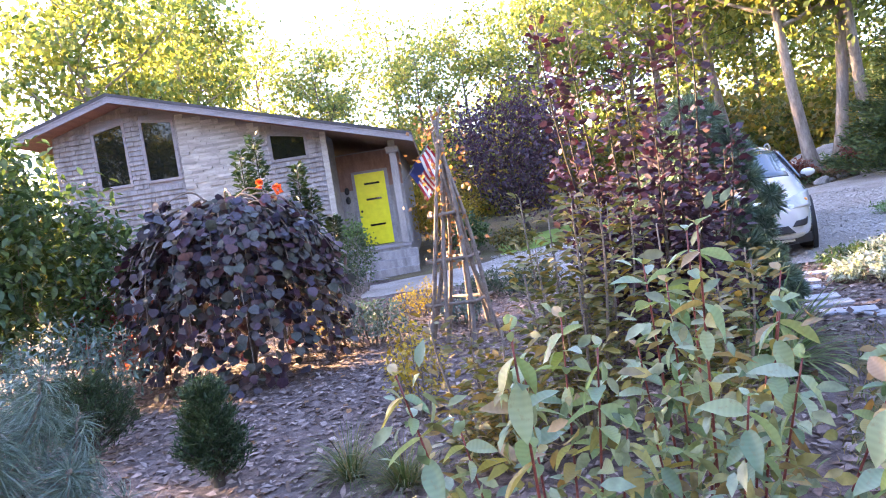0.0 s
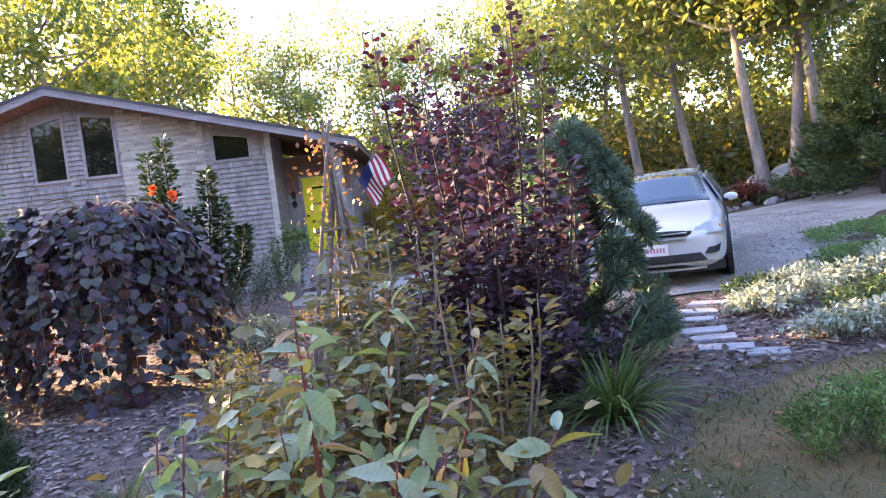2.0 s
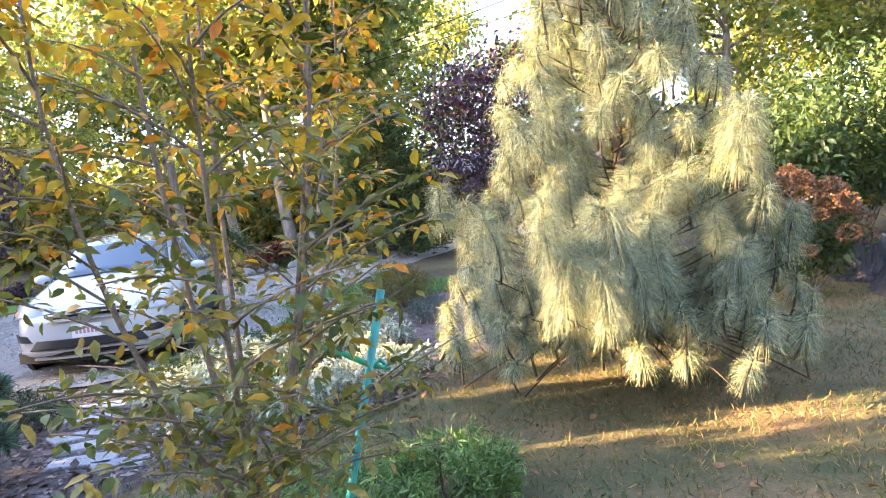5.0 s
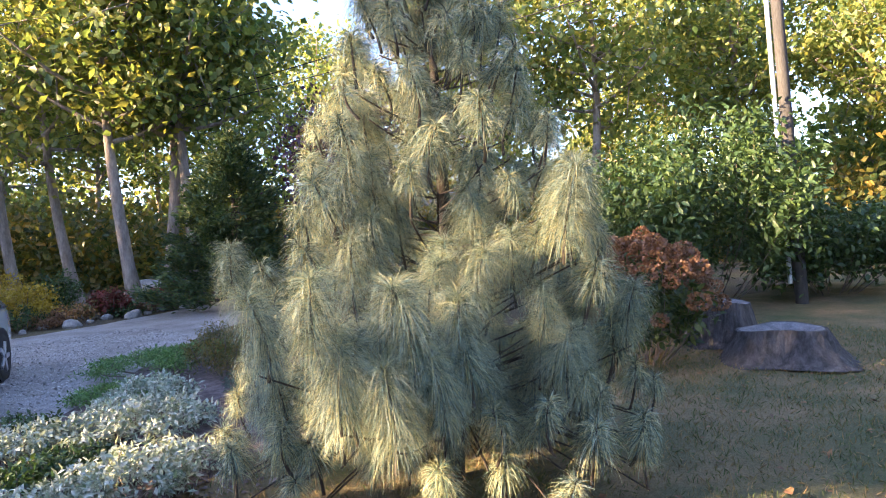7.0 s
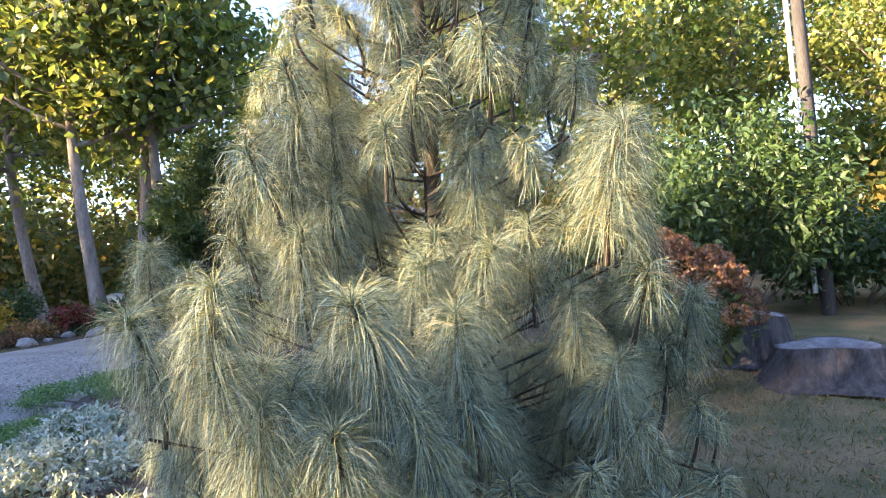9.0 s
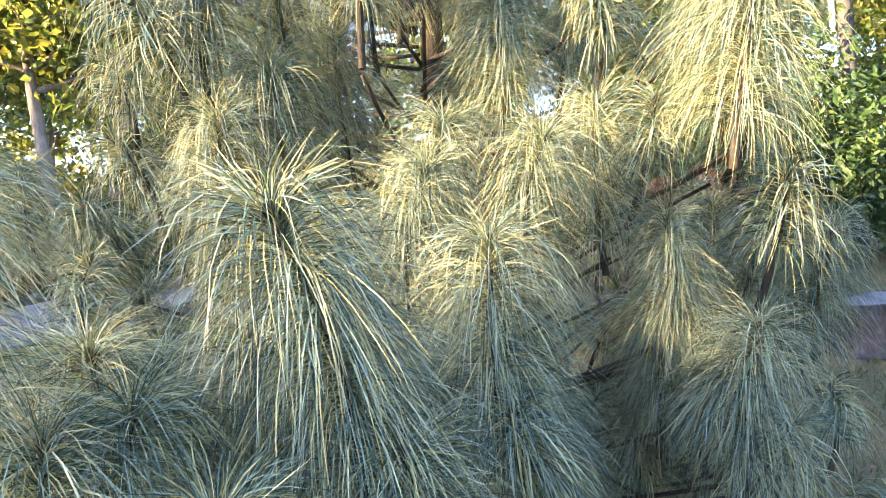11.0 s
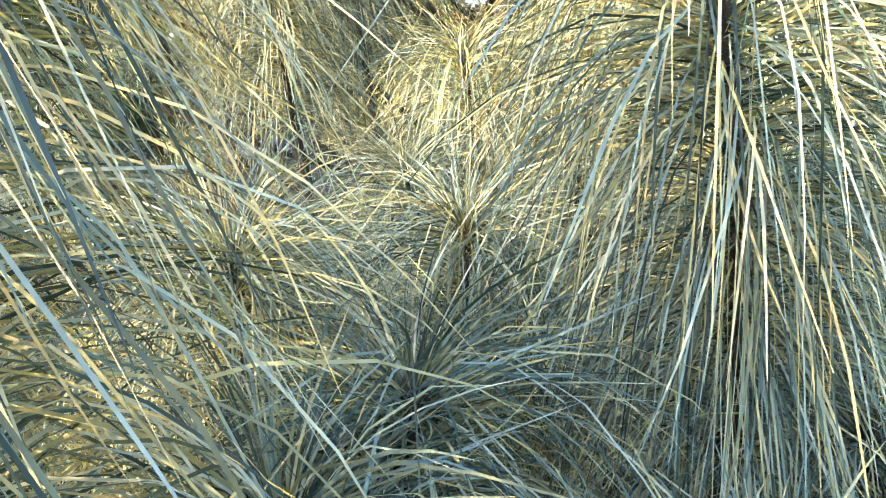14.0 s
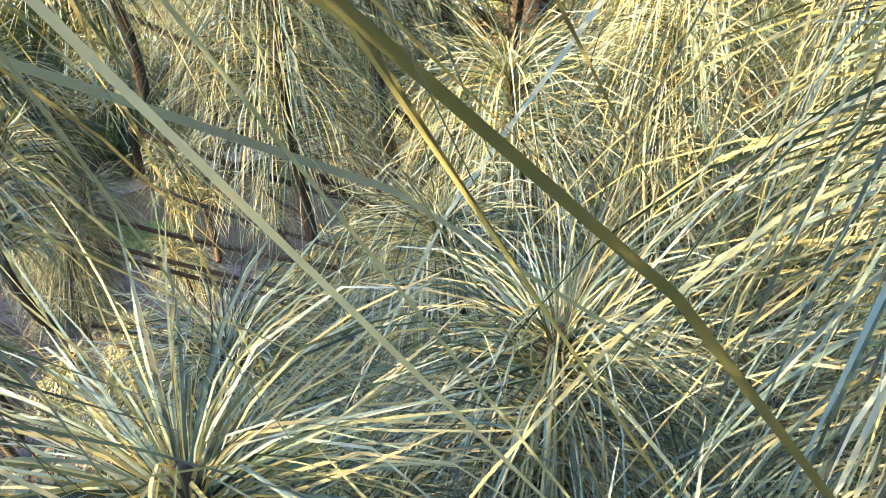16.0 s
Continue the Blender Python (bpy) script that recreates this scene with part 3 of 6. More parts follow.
    for (xa, za), (xb, zb) in (((xl, roof_z(xl)), PEAK), (PEAK, (xr, roof_z(xr)))):
        for d0, d1, pr in ((-0.2, -0.05, 0.0), (-0.09, -0.052, -0.02)):
            bm = bmesh.new()
            q = [(xa, za + d0), (xb, zb + d0), (xb, zb + d1), (xa, za + d1)]
            a = [bm.verts.new((x, y0 + pr, z)) for x, z in q]
            b = [bm.verts.new((x, y0 + 0.045, z)) for x, z in q]
            bm.faces.new(a)
            bm.faces.new(b[::-1])
            for i in range(4):
                bm.faces.new([a[i], b[i], b[(i + 1) % 4], a[(i + 1) % 4]])
            add("fascia_board", bm, TRIM)
    bm = bmesh.new()
    box(bm, -2.83, HY - 0.06, 0.2, -2.68, HY + 0.01, roof_z(-2.75) - 0.18, 0.006)
    add("corner_board", bm, PALE_SHINGLE)
    # porch
    bm = bmesh.new()
    box(bm, -1.13, HY - 0.12, 1.0, -0.95, HY + 0.06, roof_z(-1.0) - 0.17, 0.008)
    add("porch_post", bm, SHINGLE)
    bm = bmesh.new()
    box(bm, -1.2, HY - 0.16, 3.35, -0.88, HY + 0.1, 3.5, 0.008)
    add("post_cap", bm, SHINGLE)
    bm = bmesh.new()
    box(bm, -2.75, HY - 0.1, 0.92, -0.9, HY + 1.5, 1.0, 0.006)
    add("porch_floor", bm, TRIM)
    bm = bmesh.new()
    box(bm, -2.7, HY - 0.05, 0.1, -0.93, HY + 1.4, 0.92)
    add("porch_base", bm, SHINGLE)
    for i in range(4):
        bm = bmesh.new()
        box(bm, -2.25, HY - 0.1 - 0.3 * (4 - i), 0.02, -0.75, HY - 0.1, 0.02 + 0.2 * (i + 1) + 0.02, 0.008)
        add("step", bm, SHINGLE)
    # door
    dr = new("door")
    dr.parent = h
    bm = bmesh.new()
    box(bm, -2.3, HY + 1.44, 1.02, -1.45, HY + 1.5, 3.05, 0.01)
    bm.transform(inv)
    part("door_leaf", bm, YELLOW, dr, "bright yellow painted door leaf")
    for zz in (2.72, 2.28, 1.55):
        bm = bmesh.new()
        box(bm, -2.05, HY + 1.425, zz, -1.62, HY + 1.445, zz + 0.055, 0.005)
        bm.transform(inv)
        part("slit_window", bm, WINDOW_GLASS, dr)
    for q in ((-2.38, 1.0, -2.3, 3.12), (-1.45, 1.0, -1.36, 3.12), (-2.3, 3.05, -1.45, 3.12)):
        bm = bmesh.new()
        box(bm, q[0], HY + 1.43, q[1], q[2], HY + 1.52, q[3], 0.005)
        bm.transform(inv)
        part("door_frame", bm, TRIM, dr)
    bm = bmesh.new()
    bmesh.ops.create_uvsphere(bm, u_segments=12, v_segments=8, radius=0.035, matrix=Matrix.Translation((-2.22, HY + 1.39, 2.0)))
    bm.transform(inv)
    part("door_knob", bm, BLACK, dr)
    return h


house()


# ---- car ----
def car():
    fx, fy = 5.2, 11.5
    fwd = Vector((-0.41, -0.91, 0))
    fwd.z = -0.06 * (0.6 * 0.41 + 0.8 * 0.91)
    yv = (-fwd).normalized()
    xv = Vector((yv.y, -yv.x, 0.0))
    xv.z = 0.06 * (0.6 * xv.x + 0.8 * xv.y)
    xv = (xv - yv * xv.dot(yv)).normalized()
    zv = xv.cross(yv)
    c = thing("car", 0, 0, 0, "white estate car parked on the gravel", "car")
    c.matrix_world = Matrix.Translation((fx, fy, G(fx, fy) + 0.01)) @ Matrix((xv, yv, zv)).transposed().to_4x4() @ Matrix.Scale(1.05, 4)
    # stations: y, half width, bottom, shoulder, top, top half width
    st = [(-2.28, 0.52, 0.34, 0.60, 0.66, 0.45), (-2.22, 0.70, 0.24, 0.64, 0.72, 0.60), (-2.08, 0.82, 0.21, 0.70, 0.79, 0.70), (-1.75, 0.885, 0.21, 0.80, 0.89, 0.72),
          (-1.3, 0.9, 0.21, 0.88, 0.985, 0.70), (-1.08, 0.9, 0.21, 0.90, 1.03, 0.68), (-0.75, 0.9, 0.21, 0.92, 1.22, 0.64), (-0.4, 0.9, 0.21, 0.93, 1.41, 0.58), (-0.1, 0.9, 0.21, 0.93, 1.465, 0.57),
          (0.5, 0.9, 0.21, 0.94, 1.485, 0.57), (1.3, 0.9, 0.22, 0.95, 1.46, 0.56), (1.75, 0.885, 0.25, 0.96, 1.41, 0.55), (2.02, 0.86, 0.28, 0.95, 1.22, 0.6), (2.2, 0.82, 0.3, 0.9, 1.0, 0.66), (2.28, 0.7, 0.36, 0.7, 0.8, 0.55)]

    def sec(s):
        y, w, b, sh, tp, tw = s
        return [(0, b), (w * 0.88, b), (w * 0.985, b + 0.1), (w, (b + sh) / 2), (w * 0.985, sh - 0.09), (w * 0.955, sh), (w * 0.955 + (tw - w * 0.955) * 0.9, sh + (tp - sh) * 0.86), (tw * 0.9, tp - 0.018), (tw * 0.5, tp), (0, tp + 0.004)]
    bm = bmesh.new()
    grid = []
    for s in st:
        half = sec(s)
        grid.append([bm.verts.new((x, s[0], z)) for x, z in half] + [bm.verts.new((-x, s[0], z)) for x, z in half[-2:0:-1]])
    n = len(grid[0])
    for i in range(len(grid) - 1):
        for j in range(n):
            bm.faces.new([grid[i][j], grid[i][(j + 1) % n], grid[i + 1][(j + 1) % n], grid[i + 1][j]])
    bm.faces.new(grid[0])
    bm.faces.new(grid[-1][::-1])
    bmesh.ops.recalc_face_normals(bm, faces=bm.faces[:])
    body = part("body", bm, CAR_PAINT, c, "glossy white body", True)
    body.modifiers.new("smooth", 'SUBSURF').levels = 2
    body.modifiers["smooth"].render_levels = 2

    def patch(name, quad, material, off=0.012, label="", parent=c, n=6):
        """A thin panel spanned by four corners, bulged outward."""
        bm = bmesh.new()
        q = [Vector(p) for p in quad]
        nrm = (q[1] - q[0]).cross(q[3] - q[0]).normalized()
        vs = [[None] * (n + 1) for _ in range(n + 1)]
        for i in range(n + 1):
            for j in range(n + 1):
                u, v = i / n, j / n
                p = q[0] * (1 - u) * (1 - v) + q[1] * u * (1 - v) + q[2] * u * v + q[3] * (1 - u) * v
                vs[i][j] = bm.verts.new(p + nrm * off * (1 + 2.2 * math.sin(math.pi * u) * 1))
        for i in range(n):
            for j in range(n):
                bm.faces.new([vs[i][j], vs[i + 1][j], vs[i + 1][j + 1], vs[i][j + 1]])
        r = bmesh.ops.extrude_face_region(bm, geom=bm.faces[:])
        bmesh.ops.translate(bm, vec=-nrm * 0.02, verts=[v for v in r["geom"] if isinstance(v, bmesh.types.BMVert)])
        return part(name, bm, material, parent, label, True)

    patch("windscreen", [(-0.70, -1.07, 1.015), (0.70, -1.07, 1.015), (0.56, -0.42, 1.40), (-0.56, -0.42, 1.40)], CAR_GLASS, 0.02, "dark windscreen with reflected sky blue put into its colour")
    patch("rear_window", [(0.6, 2.16, 1.05), (-0.6, 2.16, 1.05), (-0.52, 1.8, 1.38), (0.52, 1.8, 1.38)], CAR_GLASS, 0.02)
    for s in (1, -1):
        for y0, y1, ya, yb in ((-0.88, 0.05, -0.42, 0.05), (0.12, 0.95, 0.12, 0.93), (1.02, 1.85, 1.0, 1.55)):
            q = [(s * 0.865, y0, 0.955), (s * 0.865, y1, 0.965), (s * 0.635, yb, 1.37), (s * 0.635, ya, 1.37)]
            patch("side_window", q if s > 0 else [q[1], q[0], q[3], q[2]], CAR_GLASS, 0.008)
        m = new("mirror")
        m.parent = c
        bm = bmesh.new()
        bmesh.ops.create_uvsphere(bm, u_segments=16, v_segments=10, radius=1, matrix=Matrix.Translation((s * 0.98, -0.7, 1.01)) @ Matrix.Diagonal((0.1, 0.055, 0.062, 1)))
        part("mirror_shell", bm, CAR_PAINT, m, "", True)
        bm = bmesh.new()
        box(bm, min(s * 0.86, s * 0.95), -0.74, 0.95, max(s * 0.86, s * 0.95), -0.69, 0.99, 0.008)
        part("mirror_arm", bm, BLACK, m)
        # head lamp and fog lamp
        hl = patch("headlight", [(s * 0.42, -2.2, 0.63), (s * 0.84, -2.0, 0.65), (s * 0.845, -1.74, 0.86), (s * 0.5, -2.12, 0.77)] if s > 0 else [(s * 0.84, -2.0, 0.65), (s * 0.42, -2.2, 0.63), (s * 0.5, -2.12, 0.77), (s * 0.845, -1.74, 0.86)], HEADLAMP, 0.035, "clear headlamp with chrome inside")
        bm = bmesh.new()
        bmesh.ops.create_uvsphere(bm, u_segments=12, v_segments=8, radius=0.035, matrix=Matrix.Translation((s * 0.79, -1.99, 0.74)))
        part("indicator", bm, AMBER, hl, "amber indicator lens", True)
        fl = patch("fog_lamp", [(s * 0.56, -2.22, 0.43), (s * 0.76, -2.11, 0.44), (s * 0.78, -2.08, 0.53), (s * 0.6, -2.2, 0.5)] if s > 0 else [(s * 0.76, -2.11, 0.44), (s * 0.56, -2.22, 0.43), (s * 0.6, -2.2, 0.5), (s * 0.78, -2.08, 0.53)], BLACK, 0.03)
        # roof rail
        w = Wood()
        w.tube([(s * 0.54, -0.25, 1.42), (s * 0.55, -0.15, 1.455), (s * 0.555, 0.5, 1.49), (s * 0.545, 1.3, 1.465), (s * 0.53, 1.55, 1.41)], [0.014] * 5, 8)
        part("roof_rail", w.mesh("roof_rail"), SILVER, c)
        # sill cladding
        bm = bmesh.new()
        box(bm, min(s * 0.84, s * 0.915), -1.0, 0.2, max(s * 0.84, s * 0.915), 1.0, 0.33, 0.02)
        part("sill", bm, BLACK, c)
        for yw in (-1.38, 1.26):
            bm = bmesh.new()
            bmesh.ops.create_cone(bm, cap_ends=True, segments=40, radius1=0.4, radius2=0.385, depth=0.06, matrix=Matrix.Translation((s * 0.885, yw, 0.345)) @ Matrix.Rotation(s * math.pi / 2, 4, 'Y'))
            part("wheel_arch", bm, BLACK, c, "black wheel-arch cladding")
            wh = new("wheel")
            wh.parent = c
            wh.location = (s * 0.815, yw, 0.325)
            prof = [(0.21, -0.1), (0.3, -0.11), (0.322, -0.085), (0.325, 0), (0.322, 0.085), (0.3, 0.11), (0.21, 0.1)]
            bm = bmesh.new()
            rows = [[bm.verts.new((x * s, r * math.cos(a), r * math.sin(a))) for r, x in prof] for a in [k * math.pi / 20 for k in range(40)]]
            for k in range(40):
                for j in range(6):
                    bm.faces.new([rows[k][j], rows[k][j + 1], rows[(k + 1) % 40][j + 1], rows[(k + 1) % 40][j]])
            bmesh.ops.recalc_face_normals(bm, faces=bm.faces[:])
            part("tyre", bm, RUBBER, wh, "", True)
            bm = bmesh.new()
            bmesh.ops.create_cone(bm, cap_ends=True, segments=32, radius1=0.2, radius2=0.215, depth=0.02, matrix=Matrix.Translation((s * 0.07, 0, 0)) @ Matrix.Rotation(s * math.pi / 2, 4, 'Y'))
            for k in range(5):
                box(bm, -0.018, 0.03, -0.032, 0.018, 0.215, 0.032, 0.006, Matrix.Translation((s * 0.105, 0, 0)) @ Matrix.Rotation(k * 2 * math.pi / 5, 4, 'X'))
            part("rim", bm, SILVER, wh)
    # nose
    gr = patch("grille", [(-0.44, -2.215, 0.655), (0.44, -2.215, 0.655), (0.46, -2.175, 0.72), (-0.46, -2.175, 0.72)], BLACK, 0.03)
    for zz in (0.65, 0.722):
        bm = bmesh.new()
        box(bm, -0.4, -2.325, zz, 0.4, -2.2, zz + 0.01, 0.003)
        part("grille_bar", bm, SILVER, gr)
    bm = bmesh.new()
    bmesh.ops.create_cone(bm, cap_ends=True, segments=32, radius1=0.068, radius2=0.062, depth=0.02, matrix=Matrix.Translation((0, -2.335, 0.69)) @ Matrix.Rotation(math.pi / 2, 4, 'X'))
    part("badge", bm, SILVER, c, "round chrome badge")
    patch("air_intake", [(-0.62, -2.24, 0.35), (0.62, -2.24, 0.35), (0.54, -2.24, 0.45), (-0.54, -2.24, 0.45)], BLACK, 0.03, "black lower air intake")
    for nm, zz, zt, wd, pr, mt in (("bumper_strip", 0.315, 0.335, 0.74, -0.03, SILVER), ("valance", 0.19, 0.3, 0.82, 0.04, BLACK), ("skid_plate", 0.235, 0.26, 0.6, -0.02, SILVER)):
        bm = bmesh.new()
        k = 14
        rows = []
        for i in range(k + 1):
            x = -wd + 2 * wd * i / k
            y = -2.3 + 0.2 * abs(x / 0.82) ** 2.6 + pr
            rows.append([bm.verts.new((x, y, zz)), bm.verts.new((x, y, zt)), bm.verts.new((x, y + 0.12, zt)), bm.verts.new((x, y + 0.12, zz))])
        for i in range(k):
            for j in range(4):
                bm.faces.new([rows[i][j], rows[i + 1][j], rows[i + 1][(j + 1) % 4], rows[i][(j + 1) % 4]])
        bm.faces.new(rows[0])
        bm.faces.new(rows[-1][::-1])
        bmesh.ops.recalc_face_normals(bm, faces=bm.faces[:])
        part(nm, bm, mt, c)
    bm = bmesh.new()
    box(bm, -0.155, -2.325, 0.455, 0.155, -2.31, 0.605, 0.004)
    pl = part("number_plate", bm, PLATE, c, "white number plate")
    bm = bmesh.new()
    for i in range(6):
        box(bm, -0.115 + i * 0.04, -2.3275, 0.5, -0.09 + i * 0.04, -2.3245, 0.56)
    part("plate_marks", bm, plain_mat("plate_marks", (0.4, 0.22, 0.26), 0.5), pl)
    for k, (xa, xb) in enumerate(((-0.62, 0.02), (0.0, 0.6))):
        w = Wood()
        w.tube([(xa, -1.1, 1.035), ((xa + xb) / 2, -1.1, 1.05), (xb, -1.07, 1.045)], [0.008] * 3, 5)
        part("wiper", w.mesh("wiper"), BLACK, c)
    return c


HEADLAMP = plain_mat("headlamp_lens", (0.36, 0.38, 0.4), 0.2, 0.0, 0.6)
AMBER = plain_mat("amber_lens", (0.8, 0.25, 0.02), 0.3)
RUBBER = plain_mat("tyre_rubber", (0.02, 0.02, 0.02), 0.75)
PLATE = plain_mat("plate_white", (0.7, 0.7, 0.75), 0.4)
car()

# ---- pine ----
PX, PY = 7.9, 4.45


def shoot_meshes(seed, length, n, needle, half=0.0009, S=6, reach=0.8, lift=1.0):
    """An upright shoot with its tip at the origin; needles leave it sideways, bend over and hang."""
    rng = np.random.default_rng(seed)
    w = Wood()
    bend = rng.normal(size=2) * 0.03
    st = curve((bend[0], bend[1], -length), (0, 0, 0), (bend[0], bend[1], 0), 8)
    w.tube(st, np.linspace(0.011, 0.006, 8), 6)
    w.tube([(0, 0, 0), (0, 0, 0.01), (0, 0, 0.024)], [0.011, 0.011, 0.003], 6)
    tt = rng.uniform(0, 1, n) ** 1.45
    at = -tt * length * reach
    p = np.stack([np.interp(at, st[:, 2], st[:, k]) for k in range(3)], 1)
    az = rng.uniform(0, 2 * np.pi, n)
    el = np.where(tt < 0.1, rng.uniform(0.35, 1.35, n), rng.uniform(-0.1, 0.8, n)) * lift
    over = rng.uniform(0.45, 1.1, n)
    end = -rng.uniform(0.8, 1.45, n)
    L = needle * rng.uniform(0.68, 1.1, n)
    stiff = tt < 0.02
    L = np.where(stiff, L * 0.6, L)
    end = np.where(stiff, rng.uniform(-0.4, 0.7, n), end)
    turn = rng.normal(size=n) * 0.35
    side = unit(np.cross(np.stack([np.cos(az), np.sin(az), np.sin(el)], 1), rng.normal(size=(n, 3))))
    wd = half * rng.uniform(0.75, 1.25, n)
    V = np.zeros((n, S + 1, 2, 3))
    for k in range(S + 1):
        ww = (wd * (1.0 if k < S - 1 else (0.75 if k < S else 0.2)))[:, None]
        V[:, k, 0], V[:, k, 1] = p - side * ww, p + side * ww
        u = np.clip((k + 0.5) / S / over, 0, 1)
        a = el + (end - el) * u * u * (3 - 2 * u)
        h = az + turn * k / S
        p = p + np.stack([np.cos(h) * np.cos(a), np.sin(h) * np.cos(a), np.sin(a)], 1) * (L / S)[:, None]
    b = (np.arange(n) * 2 * (S + 1))[:, None] + 2 * np.arange(S)[None]
    T = np.stack([np.stack([b, b + 1, b + 3], -1), np.stack([b, b + 3, b + 2], -1)], 2)
    return w.mesh("shoot_stem"), tri_mesh("shoot_needles", V, T)


SHOOTS = [shoot_meshes(40 + i, 0.42 + 0.05 * (i % 3), 1750, 0.245 + 0.015 * (i % 2), 0.00068, 6, 0.8) for i in range(6)]
FAR_SHOOTS = [shoot_meshes(60 + i, 0.34, 470, 0.21, 0.0014, 4, 0.5) for i in range(5)]
pine = thing("variegated_pine", PX, PY, 0, "weeping pine with long yellow-banded blue-green needles", "tree")
pw = Wood()
pw.tube(curve((0, 0, -0.1), (0, 0.02, 4.6), (0.05, -0.04, 0), 10), np.linspace(0.085, 0.012, 10), 10)
part("trunk", pw.mesh("pine_trunk"), DARK_BARK, pine)
prng = np.random.default_rng(5)


def shoot(x, y, z, s=1.0, far=False):
    """One shoot with its tip at a place in the garden, borne on a bough of its own from the trunk."""
    kit = FAR_SHOOTS if far else SHOOTS
    k = int(prng.integers(0, len(kit)))
    p = Vector((x - PX, y - PY, z))
    out = Vector((p.x, p.y, 0)).normalized()
    tip = 0.3 if far else 0.12
    ln = Vector((out.x * tip + prng.normal() * tip * 0.45, out.y * tip + prng.normal() * tip * 0.45, 1)).normalized()
    q = Vector((0, 0, 1)).rotation_difference(ln)
    ob = part("shoot", kit[k][0], DARK_BARK, pine)
    ob.matrix_basis = Matrix.Translation(p) @ q.to_matrix().to_4x4() @ Matrix.Rotation(prng.uniform(0, 6.28), 4, 'Z') @ Matrix.Scale(s, 4)
    tagged(part("needles", kit[k][1], NEEDLE, ob), kind="stuff")
    foot = p - ln * (0.36 if far else 0.42) * s
    r = math.hypot(foot.x, foot.y)
    if r < 0.2:
        return
    z0 = max(0.5, foot.z - 0.3 * r, foot.z + 0.12 if foot.z < 0.75 else 0)
    w = Wood()
    w.tube(curve((0, 0, z0), foot, (0, 0, (0.08 if foot.z < 0.75 else -0.04) * r), 7), np.linspace(0.009, 0.006, 7), 5)
    part("bough", w.mesh("bough"), DARK_BARK, pine)


# the side towards the walk, shoot by shoot
shoot(7.31, 3.80, 1.82)
shoot(7.18, 3.75, 1.69)
shoot(7.37, 3.53, 1.74)
shoot(7.02, 3.44, 1.50, 1.1)
shoot(6.53, 3.43, 1.57, 1.15)
shoot(7.05, 4.20, 2.01, 1.1)
shoot(6.88, 4.20, 1.87)
shoot(6.93, 4.23, 2.39, 1.1)
shoot(7.15, 4.30, 2.42, 1.1)
shoot(7.55, 4.25, 2.80, 1.15)
shoot(7.40, 4.63, 2.93, 1.1)
shoot(7.89, 3.20, 2.26, 1.3)
shoot(7.80, 3.12, 2.22, 1.25)
shoot(8.13, 3.83, 2.35)
shoot(7.55, 3.80, 2.20)
shoot(7.37, 4.32, 2.18)
shoot(7.65, 3.54, 1.85)
shoot(8.30, 3.49, 1.55)
shoot(7.97, 3.45, 1.36)
shoot(7.70, 3.17, 1.24)
shoot(8.50, 3.17, 1.46)
shoot(7.85, 3.60, 0.93)
shoot(8.35, 3.62, 0.95)
shoot(6.17, 3.61, 1.65)
shoot(6.25, 3.525, 1.30)
shoot(6.365, 3.545, 1.315)
shoot(6.37, 3.71, 1.38, 0.9)
shoot(6.38, 3.36, 1.20)
shoot(6.665, 3.344, 1.203)
shoot(6.50, 3.78, 1.26)
shoot(6.63, 3.69, 1.36)
shoot(6.68, 3.62, 1.16)
shoot(6.11, 4.14, 1.56)
shoot(6.40, 4.45, 1.12)
shoot(7.10, 5.30, 1.40)
shoot(6.79, 4.06, 0.74, 0.8)
shoot(7.35, 3.85, 0.74, 0.8)
shoot(7.95, 3.75, 0.68, 0.8)
shoot(7.60, 3.72, 0.86)
shoot(8.25, 3.52, 1.05)
shoot(8.60, 3.75, 0.62, 0.75)
shoot(7.00, 3.92, 0.74, 0.8)
shoot(6.50, 4.60, 0.80)
shoot(6.77, 5.55, 1.90)
shoot(6.95, 5.45, 1.72)
shoot(7.35, 5.20, 2.00)
shoot(6.99, 3.93, 1.57)
shoot(7.00, 3.62, 1.20)
shoot(7.25, 3.55, 1.15)
shoot(6.85, 3.95, 1.40)
shoot(7.45, 3.75, 1.45)
shoot(6.62, 4.05, 1.30)
shoot(7.30, 4.00, 1.15)
shoot(6.95, 4.20, 1.00)
shoot(7.75, 3.45, 1.28, 0.85)
shoot(7.95, 3.32, 1.12, 0.85)
shoot(7.72, 3.40, 1.52, 0.85)
shoot(8.12, 3.32, 1.32, 0.85)
for i in range(235):
    f = (i + 0.5) / 235
    z = 0.45 + 4.0 * f ** 1.3
    inner = i % 3 == 0
    rr = 1.72 * (1 - (z / 4.75) ** 1.5) * (prng.uniform(0.2, 0.6) if inner else prng.uniform(0.78, 1.02))
    az = i * 2.399 + prng.uniform(-0.25, 0.25)
    x, y = PX + rr * math.cos(az), PY + rr * math.sin(az)
    ahead = (x - PX) * 0.75 + (y - PY) * 0.66
    if 1.0 < z < 2.3 and ahead < -1.0:
        continue
    if math.hypot(x - 6.2, y - 3.45) < 0.45 and z > 0.8:
        continue
    shoot(x, y, z, prng.uniform(0.9, 1.25) * min(1, 0.62 + 0.4 * z), far=True)
for i in range(76):
    az = i * 2.399
    rr = prng.uniform(0.5, 1.5)
    shoot(PX + rr * math.cos(az), PY + rr * math.sin(az), prng.uniform(0.55, 1.2), prng.uniform(0.8, 1.05), far=True)



